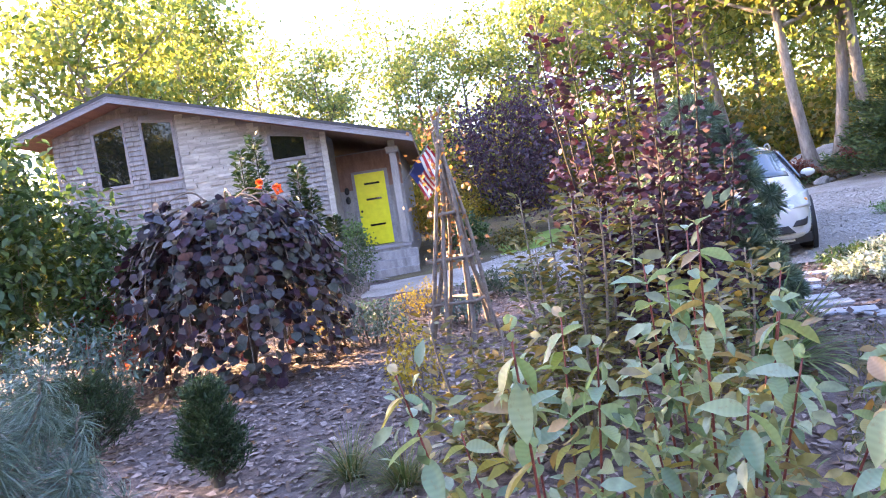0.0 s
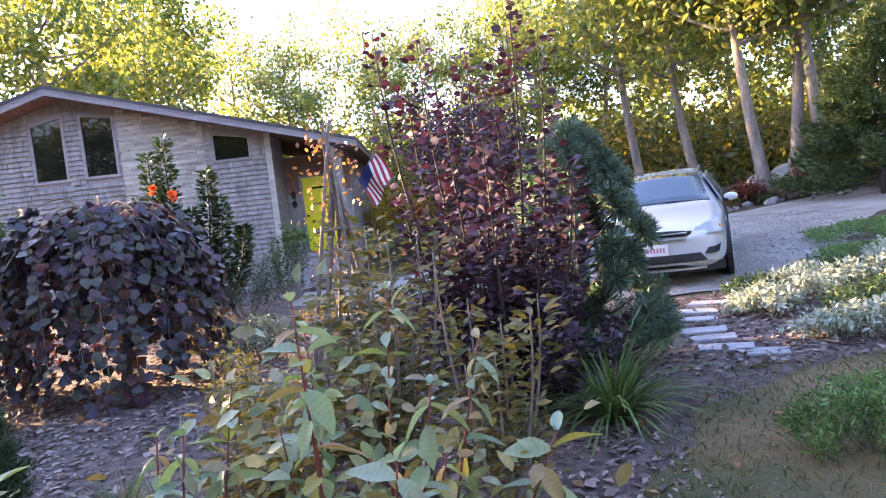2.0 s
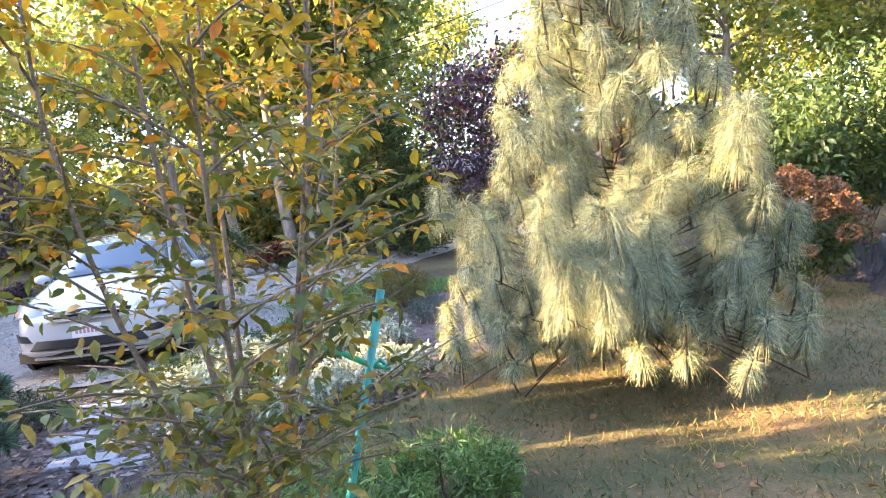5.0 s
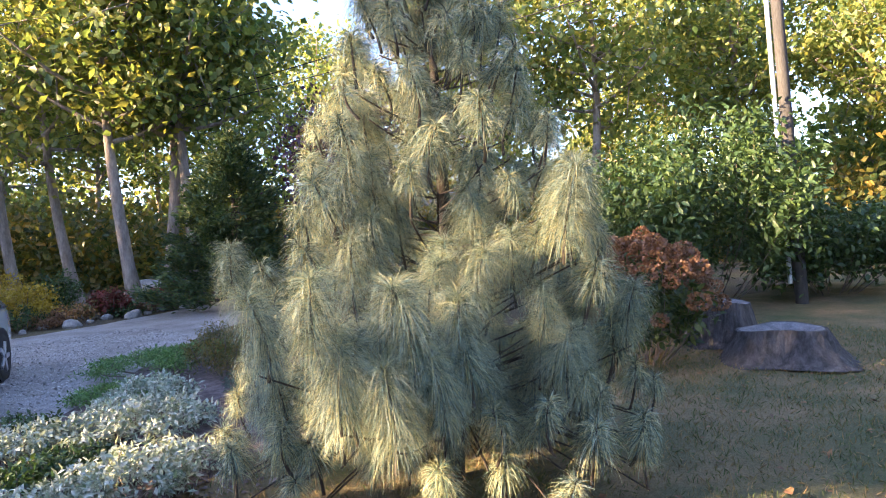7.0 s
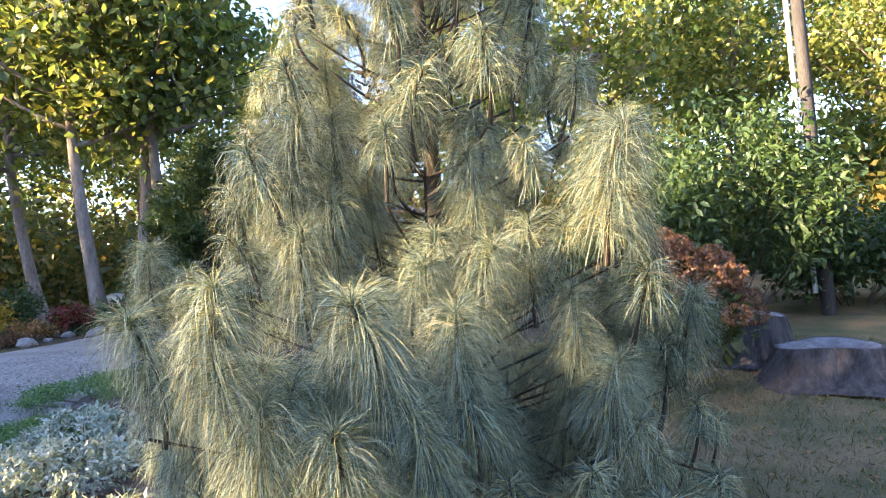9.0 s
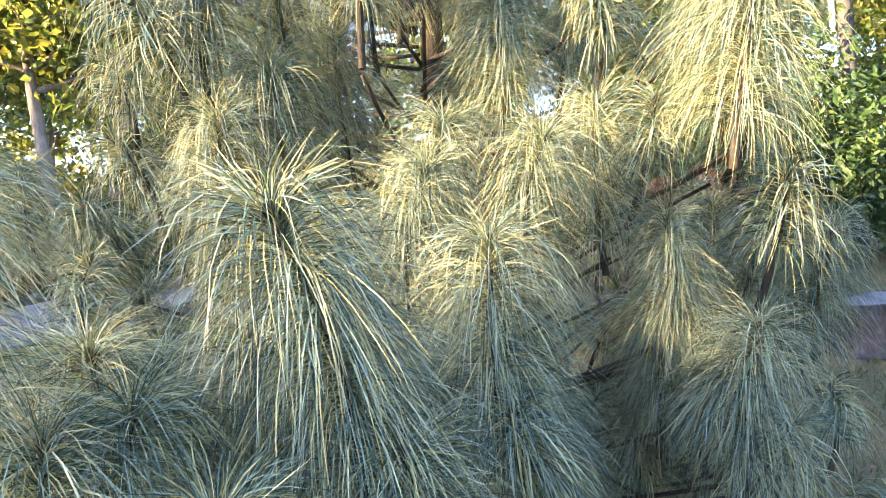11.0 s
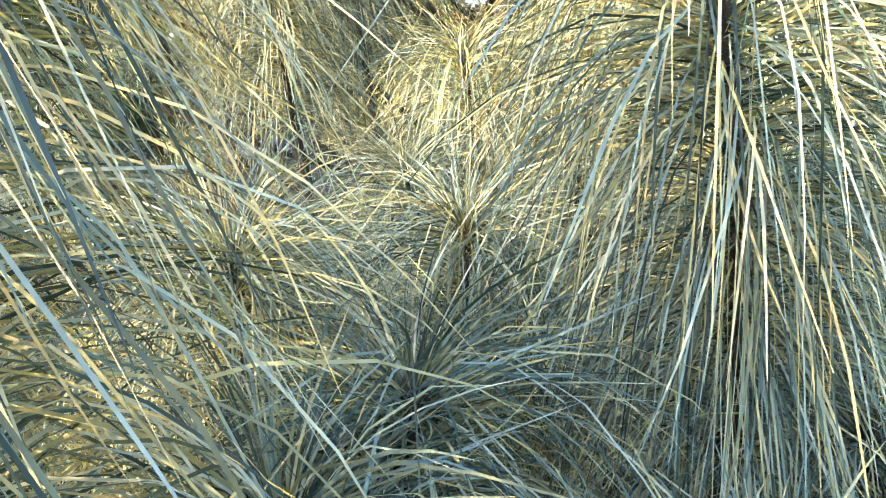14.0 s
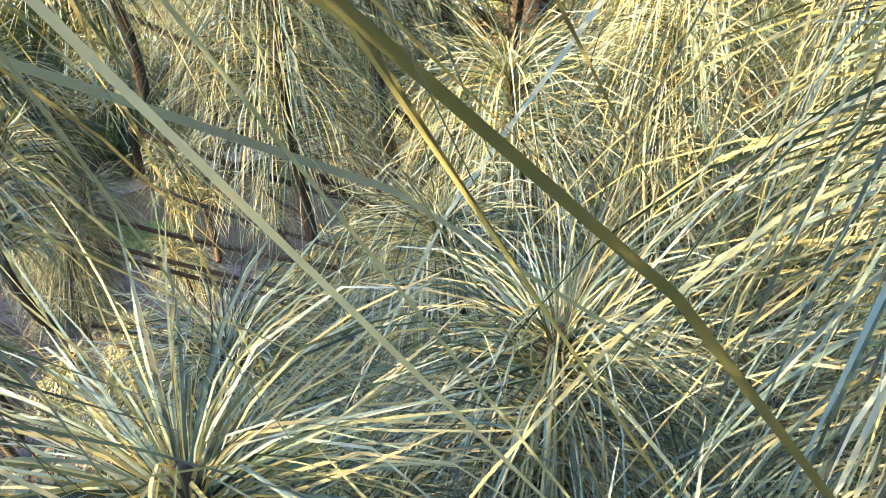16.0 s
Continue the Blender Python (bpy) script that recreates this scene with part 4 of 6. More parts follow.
# ---- garden plants ----
t_oak = [tree_meshes("oak%d" % i, 100 + i, 11, 3.3, 0.4, 0.17, 22, 6600, 0.245, 0.42, lean=(0.4 * (i - 1), 0.2)) for i in range(4)]
t_thin = [tree_meshes("thin%d" % i, 120 + i, 10, 2.6, 0.3, 0.12, 18, 4400, 0.2, 0.36) for i in range(3)]
frng = np.random.default_rng(9)
for i, (x, y, s, rz) in enumerate(((11.2, 19.5, 1.15, 0), (12.1, 20.0, 1.2, 70), (13.1, 19.8, 1.15, 160), (10.9, 23.5, 1.1, 200), (10.0, 27, 1.2, 30))):
    put_tree("oak_tree", t_oak[i % 4], (PALE_BARK, OAK_LEAF), x, y, "tall oak with pale trunk and yellow-green autumn leaves", group="oaks beyond the driveway", rz=rz, s=s)
n = 0
for ring, (r0, r1, step) in enumerate(((25, 33, 9), (36, 46, 7))):
    a = ring * 4.0
    while a < 360:
        aa = (a + 180) % 360 - 180      # degrees clockwise from the walk's first heading
        r = frng.uniform(r0, r1)
        x, y = 2 + r * math.sin(radians(aa)), 4 + r * math.cos(radians(aa))
        a += step * frng.uniform(0.7, 1.3)
        thin = -22 < aa < 9
        sunny = -90 < aa < -42
        if ring == 0 and (14 < aa < 50 or -90 < aa < -40):
            continue
        # unseen row towards the sun, added and scaled to shade the garden
        if sunny and ring:
            a -= step * 0.35
            x, y = 2 + 42 * math.sin(radians(aa)), 4 + 42 * math.cos(radians(aa))
        # left open so that low sun reaches the pine
        if -75 < aa < -50 and 0.5 < 0.431 * x + 0.902 * y < 13.5:
            continue
        s = (1.42 if thin else (1.34 if aa > -56 else 1.19) if sunny else 1.25) * frng.uniform(0.9, 1.12) * (r / 40 if thin else 1)
        put_tree("woodland_or_shade_tree", t_thin[n % 3] if thin else t_oak[n % 4], (BARK, OAK_LEAF), x, y, "woodland tree with thinning autumn leaves" if thin else "tall green and yellow woodland tree, or an unseen one added for shade", group="woods round the garden", rz=frng.uniform(0, 360), s=s)
        n += 1
# added out of view towards the low sun to shape its shade: big oaks, a slender tree in the gap and a taller one before
# it
for me, u, far, s in ((t_oak[0], 2.0, 42, 1.34), (t_oak[3], 0.2, 44, 1.3), (t_oak[2], 10.8, 42, 1.34), (t_oak[1], 13.0, 44, 1.3),
                      (tree_meshes("slender", 131, 12.7, 1.4, 0.93, 0.1, 9, 600, 0.22, 0.2, aspect=0.25), 6.8, 42, 1.0),
                      (tree_meshes("tall", 132, 16.5, 3.4, 0.66, 0.2, 22, 5600, 0.24, 0.42), 6.9, 30, 1.0)):
    x, y = 7.4 - 0.9025 * far + 0.431 * (u - 6.71), 3.9 + 0.431 * far + 0.902 * (u - 6.71)
    put_tree("woodland_or_shade_tree", me, (BARK, OAK_LEAF), x, y, "tall green and yellow woodland tree, or an unseen one added for shade", group="woods round the garden", rz=40 * u, s=s)


def undergrowth(name, material, seed, n, r0, r1, zmax, size, label, lim=(-180, 180)):
    """A ragged belt of leaves round the garden, in many mounds."""
    rng = np.random.default_rng(seed)
    m = 420
    ca, cr = np.radians(rng.uniform(lim[0], lim[1], m)), rng.uniform(r0, r1, m)
    ch = zmax * rng.uniform(0.3, 1, m)
    k = rng.integers(0, m, n)
    d = rand_dirs(rng, n)
    rad = rng.uniform(0.5, 1, n) ** 0.5
    x = 2 + cr[k] * np.sin(ca[k]) + d[:, 0] * rad * 2.3
    y = 4 + cr[k] * np.cos(ca[k]) + d[:, 1] * rad * 2.3
    g = 0.06 * np.clip(0.6 * x + 0.8 * y - 7.5, 0, 32.5)
    z = g + np.abs(d[:, 2]) * rad * ch[k]
    L = size * rng.uniform(0.6, 1.3, n)
    ob = part(name, leaf_mesh(name, np.stack([x, y, z], 1), rand_dirs(rng, n, -0.2), rand_dirs(rng, n, 0.7), L, L * 0.65), material)
    return tagged(ob, label, "undergrowth", kind="stuff")


undergrowth("undergrowth", UNDER_LEAF, 31, 100000, 27, 40, 5.2, 0.32, "dark green woodland undergrowth behind the trees", (-45, 115))
undergrowth("far_thicket", OAK_LEAF, 32, 90000, 42, 58, 9.5, 0.65, "distant thicket in green and yellow leaf", (-45, 115))
undergrowth("rear_thicket", DARK_LEAF, 33, 36000, 34, 50, 4.5, 0.65, "dark thicket closing the garden behind", (115, 315))


# ---- plants of the near bed ----
def weeping():
    rng = np.random.default_rng(11)
    x0, y0 = -2.5, 7.55
    ob = thing("weeping_redbud", x0, y0, 0, "weeping redbud with curtains of dark purple heart-shaped leaves", "tree")
    w = Wood()
    w.tube(curve((0, 0, -0.05), (0.05, 0, 2.0), (0.1, 0.05, 0), 7), np.linspace(0.06, 0.03, 7), 8)
    part("trunk", w.mesh("trunk"), BARK, ob)
    P, A, N = [], [], []
    for i in range(64):
        az = i * 2.399
        r = (0.45 + 0.75 * math.sqrt((i % 16 + 0.5) / 16)) * rng.uniform(0.85, 1.1)
        top = 2.02 + rng.uniform(-0.1, 0.17) - 0.1 * r + (0.14 if i % 5 == 0 else 0)
        d = np.array([math.cos(az), math.sin(az) * 0.85, 0])
        zend = rng.uniform(0.06, 0.35) if i % 16 > 5 else rng.uniform(0.15, 0.8)
        pts = [np.array([0.03, 0, 1.75]), d * r * 0.35 + [0, 0, top], d * r * 0.75 + [0, 0, top - 0.1], d * r + [0, 0, top - 0.45], d * r * 1.06 + [0, 0, (top + zend) / 2], d * r * 1.08 + [0, 0, zend]]
        t = np.linspace(0, 5, 22)
        c = np.stack([np.interp(t, range(6), [p[k] for p in pts]) for k in range(3)], 1)
        c[1:-1] = (c[:-2] + c[1:-1] + c[2:]) / 3
        w = Wood()
        w.tube(c, np.linspace(0.013, 0.003, 22), 5)
        part("branch", w.mesh("branch"), TWIG, ob)
        nl = 84
        s = rng.uniform(8.5 if i % 5 == 0 else 5.5, 21, nl)
        q = np.stack([np.interp(s, range(22), c[:, k]) for k in range(3)], 1) + rng.normal(size=(nl, 3)) * np.array([0.05, 0.05, 0.02])
        P.append(q)
        A.append(d * 0.55 + np.array([0, 0, -0.7]) + rng.normal(size=(nl, 3)) * 0.36)
        N.append(d * 0.9 + np.array([0, 0, 0.75]) + rng.normal(size=(nl, 3)) * 0.42)
    P, A, N = map(np.concatenate, (P, A, N))
    L = 0.11 * rng.uniform(0.6, 1.2, len(P))
    tagged(part("foliage", leaf_mesh("foliage", P, A, N, L, L * 1.05, ROUND), WEEP_LEAF, ob), kind="stuff")


weeping()


def spiky(name, x, y, tips, mats, label, n_per, leaf, seed, spread=0.07, tpl=ROUND, wr=0.75, zlow=0.15, rad=0.016):
    """Upright stems from one foot to given tips, each clothed in leaves along its length."""
    rng = np.random.default_rng(seed)
    ob = thing(name, x, y, G(x, y), label, "shrub")
    P, A = [], []
    for tip in tips:
        b = np.array(tip, float)
        a = np.array([b[0] * 0.12, b[1] * 0.12, -0.03])
        c = curve(a, b, (b[0] * 0.22, b[1] * 0.22, 0), 9)
        w = Wood()
        w.tube(c, np.linspace(rad, rad * 0.25, 9), 5)
        part("stem", w.mesh("stem"), mats[0], ob)
        t = np.sort(rng.uniform(zlow, 1, n_per)) * 8
        q = np.stack([np.interp(t, range(9), c[:, k]) for k in range(3)], 1)
        az = rng.uniform(0, 2 * np.pi, n_per)
        o = np.stack([np.cos(az), np.sin(az), rng.uniform(-0.1, 0.7, n_per)], 1)
        fat = (1.6 - 1.0 * t / 8)[:, None]
        P.append(q + o * spread * rng.uniform(0.1, 1, (n_per, 1)) * fat * 1.3)
        A.append(o)
    P, A = np.concatenate(P), np.concatenate(A)
    L = leaf * rng.uniform(0.6, 1.2, len(P))
    tagged(part("foliage", leaf_mesh("foliage", P, A, rand_dirs(rng, len(P), 1.1), L, L * wr, tpl), mats[1], ob), kind="stuff")
    return ob


def ring_tips(seed, n, r, h0, h1):
    rg = np.random.default_rng(seed)
    return [(math.cos(i * 2.399) * r * math.sqrt((i + 0.5) / n), math.sin(i * 2.399) * r * math.sqrt((i + 0.5) / n), rg.uniform(h0, h1)) for i in range(n)]


spiky("smoke_bush", 1.62, 5.15, [(-0.735, -0.284, 2.85), (-0.437, 0.068, 2.84), (0.2, -0.47, 3.1), (0.42, -0.2, 2.75), (-0.1, -0.1, 2.7), (-0.55, 0.1, 2.5), (0.05, -0.35, 2.55), (-0.3, -0.25, 2.3)] + ring_tips(3, 20, 0.72, 1.1, 2.1) + ring_tips(31, 14, 0.8, 0.5, 1.2), (DARK_BARK, PURPLE_LEAF), "tall smoke bush with upright stems of dark purple leaves", 200, 0.07, 12, 0.1)
spiky("autumn_shrub", 0.75, 4.05, ring_tips(4, 16, 0.42, 0.7, 1.55), (TWIG, OLIVE_LEAF), "upright shrub with olive and yellowing leaves", 130, 0.085, 13, 0.12, OVAL, 0.42)
spiky("autumn_shrub", 0.15, 3.75, ring_tips(5, 12, 0.4, 0.4, 0.9), (TWIG, OLIVE_LEAF), "low shrub with olive and yellowing leaves", 110, 0.08, 14, 0.12, OVAL, 0.42)
spiky("autumn_shrub", 1.35, 3.55, ring_tips(6, 9, 0.32, 0.6, 1.3), (TWIG, OLIVE_LEAF), "thin upright shrub with olive leaves", 95, 0.085, 15, 0.11, OVAL, 0.42)

def tufted_pine(x, y, h, r, n, seed, label):
    """A dense young pine: upswept boughs that end in round tufts of soft needles."""
    rng = np.random.default_rng(seed)
    ob = thing("blue_pine", x, y, G(x, y), label, "conifer")
    w = Wood()
    w.tube(curve((0, 0, -0.05), (0, 0, h - 0.05), (0.03, 0, 0), 6), np.linspace(0.045, 0.01, 6), 7)
    part("trunk", w.mesh("trunk"), DARK_BARK, ob)
    m = 330
    d = rand_dirs(rng, m, 0.35)
    tuft = leaf_mesh("tuft", d * 0.012, d + np.array([0, 0, -0.12]), rand_dirs(rng, m), 0.13 * rng.uniform(0.7, 1.1, m), 0.0042)
    for i in range(n):
        f = (i + 0.5) / n
        z = 0.18 + (h - 0.2) * f ** 1.15
        q = r * (1 - f ** 2.6) ** 0.7 * (rng.uniform(0.82, 1.08) if i % 4 else rng.uniform(0.3, 0.7)) + 0.02
        a = i * 2.399 + rng.uniform(-0.3, 0.3)
        e = np.array([math.cos(a) * q, math.sin(a) * q, z])
        w = Wood()
        w.tube(curve((0, 0, max(z - 0.5 * q - 0.05, 0.05)), e, (0, 0, -0.05), 5), np.linspace(0.009, 0.004, 5), 4)
        part("bough", w.mesh("bough"), DARK_BARK, ob)
        t = part("tuft", tuft, SOFT_NEEDLE, ob)
        t.matrix_basis = Matrix.Translation(e) @ Matrix.Rotation(a, 4, 'Z') @ Matrix.Rotation(0.5 * q / r, 4, 'Y') @ Matrix.Scale(rng.uniform(0.85, 1.3), 4)


tufted_pine(2.5, 6.4, 2.2, 0.72, 150, 13, "upright young pine with soft blue-green needles")
put_conifer("dwarf_conifer", -1.7, 4.15, (DARK_BARK, CONIFER_LEAF), "small dark green dwarf conifer", seed=14, h=0.66, r=0.25, n_br=40, n_leaf=8000, leaf=0.045, power=0.5, up=0.7, wr=0.25, spread=0.025)
put_conifer("dwarf_conifer", -3.1, 5.25, (DARK_BARK, CONIFER_LEAF), "round dark green dwarf conifer", seed=19, h=0.6, r=0.38, n_br=40, n_leaf=7000, leaf=0.05, power=0.4, up=0.6, wr=0.2, spread=0.03)
spiky("hinoki_cypress", -2.7, 10.1, [(0.0, 0.0, 3.15), (-0.25, 0.0, 2.95), (0.6, -0.05, 2.6), (0.75, 0.0, 2.2), (-0.5, 0.05, 2.3), (0.35, -0.2, 2.05), (-0.15, 0.2, 2.5), (-0.6, -0.1, 1.9), (1.0, 0.1, 1.75), (0.1, -0.4, 1.5), (0.5, 0.1, 1.3)], (DARK_BARK, CONIFER_LEAF), "open irregular dark green cypress", 800, 0.1, 20, 0.11, DIAMOND, 0.5, 0.42, 0.025)
def sapling(x, y):
    """A young tree: one short trunk that forks into steep limbs, side twigs with small leaves, turning at the top."""
    rng = np.random.default_rng(16)
    ob = thing("crape_sapling", x, y, 0, "young multi-stemmed tree turning orange and yellow", "tree")
    w = Wood()
    w.tube([(0, 0, -0.05), (-0.01, 0, 0.3), (0.01, 0.01, 0.62), (0.0, 0.0, 0.86)], [0.03, 0.024, 0.022, 0.022], 8)
    part("trunk", w.mesh("trunk"), TWIG, ob)
    P, A, high = [], [], []
    for tip in ((-0.2, 0.1, 2.75), (0.22, -0.1, 2.8), (0.02, 0.2, 2.65), (-0.42, -0.02, 2.3), (0.4, 0.12, 2.35), (0.12, -0.3, 2.45), (-0.15, -0.28, 2.2)):
        f = rng.uniform(0.72, 0.9)
        c = curve((0, 0, f), tip, (tip[0] * 0.3, tip[1] * 0.3, 0), 11)
        w = Wood()
        w.tube(c, np.linspace(0.0095, 0.003, 11), 6)
        limb = part("limb", w.mesh("limb"), TWIG, ob)
        for k in range(20):
            t = 0.5 + k * 0.49 + rng.uniform(-0.2, 0.2)
            p = np.array([np.interp(t, range(11), c[:, q]) for q in range(3)])
            az = math.atan2(tip[1], tip[0]) + rng.normal() * 1.2
            ln = (0.5 - 0.018 * k) * rng.uniform(0.6, 1.1)
            q = p + np.array([math.cos(az), math.sin(az), rng.uniform(0.1, 0.7)]) * ln
            tw = curve(p, q, (0, 0, 0.02), 5)
            w = Wood()
            w.tube(tw, np.linspace(0.004, 0.0018, 5), 4)
            part("twig", w.mesh("twig"), TWIG, limb)
            m = 36
            u = rng.uniform(0.1, 1, m) * 4
            o = rand_dirs(rng, m, -0.05, 0.6)
            P.append(np.stack([np.interp(u, range(5), tw[:, i]) for i in range(3)], 1) + o * 0.03)
            A.append(o)
    P, A = np.concatenate(P), np.concatenate(A)
    N = rand_dirs(rng, len(P), 1.3)
    L = 0.047 * rng.uniform(0.6, 1.2, len(P))
    top = P[:, 2] + rng.normal(size=len(P)) * 0.3 > 1.75
    for nm, ok, mt, lab in (("turned_foliage", top, ORANGE_LEAF, "orange and yellow upper leaves"), ("foliage", ~top, SAPLING_LEAF, "olive-green lower leaves")):
        tagged(part(nm, leaf_mesh(nm, P[ok], A[ok], N[ok], L[ok], L[ok] * 0.5, OVAL), mt, ob, lab), kind="stuff")


ORANGE_LEAF = leaf_mat("turning_leaf", [(0.240, 0.225, 0.045), (0.450, 0.330, 0.045), (0.630, 0.390, 0.045), (0.630, 0.225, 0.030)], trans=0.45)
SAPLING_LEAF = leaf_mat("sapling_leaf", [(0.080, 0.120, 0.040), (0.160, 0.184, 0.048), (0.272, 0.240, 0.056), (0.384, 0.240, 0.048)], trans=0.35, pos=[0, 0.5, 0.85, 1])
sapling(3.755, 2.27)


def stake():
    ob = thing("garden_stake", 3.93, 2.48, 0, "turquoise metal plant stake beside the sapling", "stake")
    w = Wood()
    w.tube([(0, 0, -0.1), (0.13, -0.075, 0.7), (0.27, -0.155, 1.37)], [0.013] * 3, 8)
    part("rod", w.mesh("rod"), STAKE_PAINT, ob)
    w = Wood()
    w.tube([(0.23, -0.13, 1.14), (0.15, -0.09, 1.19), (0.05, -0.04, 1.24), (-0.02, -0.03, 1.26)], [0.009, 0.01, 0.009, 0.006], 6)
    w.tube([(0.23, -0.13, 1.14), (0.27, -0.11, 1.15), (0.27, -0.16, 1.13), (0.23, -0.13, 1.14)], [0.008] * 4, 6)
    part("tie", w.mesh("tie"), plain_mat("green_tie", (0.02, 0.35, 0.2), 0.5), ob)


stake()


def leaf_big(seed):
    """One broad oval leaf with a folded midrib and a wavy edge."""
    rng = np.random.default_rng(seed)
    bm = bmesh.new()
    rows = []
    for i in range(8):
        u = i / 7
        hw = 0.25 * math.sin(math.pi * min(u * 0.97 + 0.03, 1)) ** 0.75 * (1.05 - 0.35 * u) + 0.004
        z = -0.22 * u * u
        rows.append([bm.verts.new((v * hw, u, z + abs(v) * 0.1 * hw * 4 + 0.02 * math.sin(9 * u + v * 2 + seed) * abs(v))) for v in (-1, -0.5, 0, 0.5, 1)])
    for i in range(7):
        for j in range(4):
            bm.faces.new([rows[i][j], rows[i][j + 1], rows[i + 1][j + 1], rows[i + 1][j]])
    me = bpy.data.meshes.new("leaf")
    bm.to_mesh(me)
    bm.free()
    me.polygons.foreach_set("use_smooth", [True] * len(me.polygons))
    return me


LEAVES = [leaf_big(i) for i in range(4)]
for me in LEAVES:
    me.materials.append(None)
    me.materials[0] = BROAD_LEAF
lrng = np.random.default_rng(77)


def broad_shrub(x, y, tips, label):
    ob = thing("broad_leaved_shrub", x, y, 0, label, "shrub")
    P, A = [], []
    for tip in tips:
        b = np.array([tip[0] - x, tip[1] - y, tip[2]])
        a = np.array([b[0] * 0.45, b[1] * 0.45, -0.03])
        c = curve(a, b, (0, 0, 0.02), 7)
        w = Wood()
        w.tube(c, np.linspace(0.007, 0.003, 7), 6)
        st = part("stem", w.mesh("stem"), RED_STEM, ob)
        for k in range(10):
            f = 1 - 0.062 * k
            p = [np.interp(f * 6, range(7), c[:, q]) for q in range(3)]
            az0 = k * math.pi / 2 + lrng.uniform(-0.4, 0.4)
            for sgn in (0, math.pi):
                if k > 4 and lrng.uniform() < 0.35:
                    continue
                lf = part("leaf", LEAVES[int(lrng.integers(0, 4))], None, st)
                L = (0.075 if k == 0 else 0.12) * lrng.uniform(0.6, 1.25)
                lf.matrix_basis = Matrix.Translation(p) @ Matrix.Rotation(az0 + sgn, 4, 'Z') @ Matrix.Rotation(radians(lrng.uniform(-60, 30) if k else 30), 4, 'X') @ Matrix.Rotation(radians(lrng.uniform(-45, 45)), 4, 'Y') @ Matrix.Scale(L, 4)
        m = 46
        t = lrng.uniform(0.2, 0.95, m) * 6
        q = np.stack([np.interp(t, range(7), c[:, k]) for k in range(3)], 1)
        o = rand_dirs(lrng, m, 0.1)
        P.append(q + o * lrng.uniform(0.02, 0.2, (m, 1)))
        A.append(o + np.array([0, 0, -0.35]))
    P, A = np.concatenate(P), np.concatenate(A)
    L = 0.075 * lrng.uniform(0.6, 1.3, len(P))
    tagged(part("foliage", leaf_mesh("foliage", P, A, rand_dirs(lrng, len(P), 1.0), L, L * 0.5, OVAL), BROAD_FILL, ob), kind="stuff")


broad_shrub(0.75, 2.3, [(0.71, 2.19, 1.17), (1.08, 2.19, 1.04), (0.75, 1.96, 1.36), (0.98, 1.9, 0.93), (0.69, 2.36, 1.22), (1.42, 2.06, 0.9), (0.75, 1.76, 0.89), (1.25, 2.5, 1.1), (0.95, 2.6, 1.3), (0.85, 2.3, 0.8), (0.6, 2.25, 0.95), (1.1, 2.4, 0.75), (0.55, 2.0, 0.7)], "red-stemmed shrub with large mottled green leaves")
broad_shrub(0.2, 1.95, [(-0.2, 1.82, 1.08), (0.39, 2.5, 1.05), (0.41, 2.0, 1.03), (0.45, 1.93, 0.79), (0.12, 1.6, 1.2), (-0.05, 2.1, 0.8), (0.2, 2.3, 0.95)], "red-stemmed shrub with drooping pale green leaves")
broad_shrub(1.05, 1.5, [(0.85, 1.32, 1.03), (1.2, 1.45, 0.85), (1.45, 1.7, 0.8), (1.0, 1.6, 0.75)], "red-stemmed shrub with leaves edged in brown")


def obelisk():
    ob = thing("stick_obelisk", 0.05, 7.65, 0, "rustic garden obelisk of grey branches tied with slats", "trellis")
    rg = np.random.default_rng(8)
    feet = []
    for i in range(9):
        a = i * 2 * math.pi / 9
        f = np.array([math.cos(a) * 0.44, math.sin(a) * 0.44, -0.05])
        tp = np.array([-f[0] * 0.12 + 0.03, -f[1] * 0.12, 2.7 + rg.uniform(-0.35, 0.1)])
        c = curve(f, tp, rg.normal(size=3) * 0.05, 7)
        w = Wood()
        w.tube(c, np.linspace(0.03, 0.018, 7), 7)
        part("pole", w.mesh("pole"), TWIG, ob)
        feet.append(f)
    for zz, r in ((0.5, 0.33), (1.0, 0.26), (1.52, 0.18)):
        for k in range(4):
            a0, a1 = k * math.pi / 2 + 0.3, (k + 1) * math.pi / 2 + 0.4
            w = Wood()
            w.tube([(math.cos(a0) * r * 1.3, math.sin(a0) * r * 1.3, zz), (math.cos(a1) * r * 1.3, math.sin(a1) * r * 1.3, zz + 0.02)], [0.022, 0.02], 6)
            part("slat", w.mesh("slat"), TWIG, ob)
    P = np.stack([rg.normal(0, 0.16, 260), rg.normal(0, 0.16, 260), rg.uniform(0.9, 2.8, 260)], 1)
    part("vine", leaf_mesh("vine", P, rand_dirs(rg, 260, -0.3), rand_dirs(rg, 260, 0.6), 0.07, 0.05), VINE_LEAF, ob, "sparse orange vine leaves")


STRAP_LEAF = leaf_mat("strap_leaf", [(0.05, 0.11, 0.03), (0.11, 0.2, 0.06), (0.2, 0.27, 0.1)], 0.35, 0.25)
VINE_LEAF = leaf_mat("vine_leaf", [(0.3, 0.14, 0.05), (0.42, 0.2, 0.08), (0.25, 0.12, 0.07)], trans=0.35)
PINK_LEAF = leaf_mat("orange_pink_leaf", [(0.4, 0.2, 0.1), (0.5, 0.27, 0.14), (0.42, 0.3, 0.08)], trans=0.4)
RED_LEAF = leaf_mat("red_leaf", [(0.16, 0.03, 0.03), (0.26, 0.06, 0.05), (0.12, 0.05, 0.03)], trans=0.3)
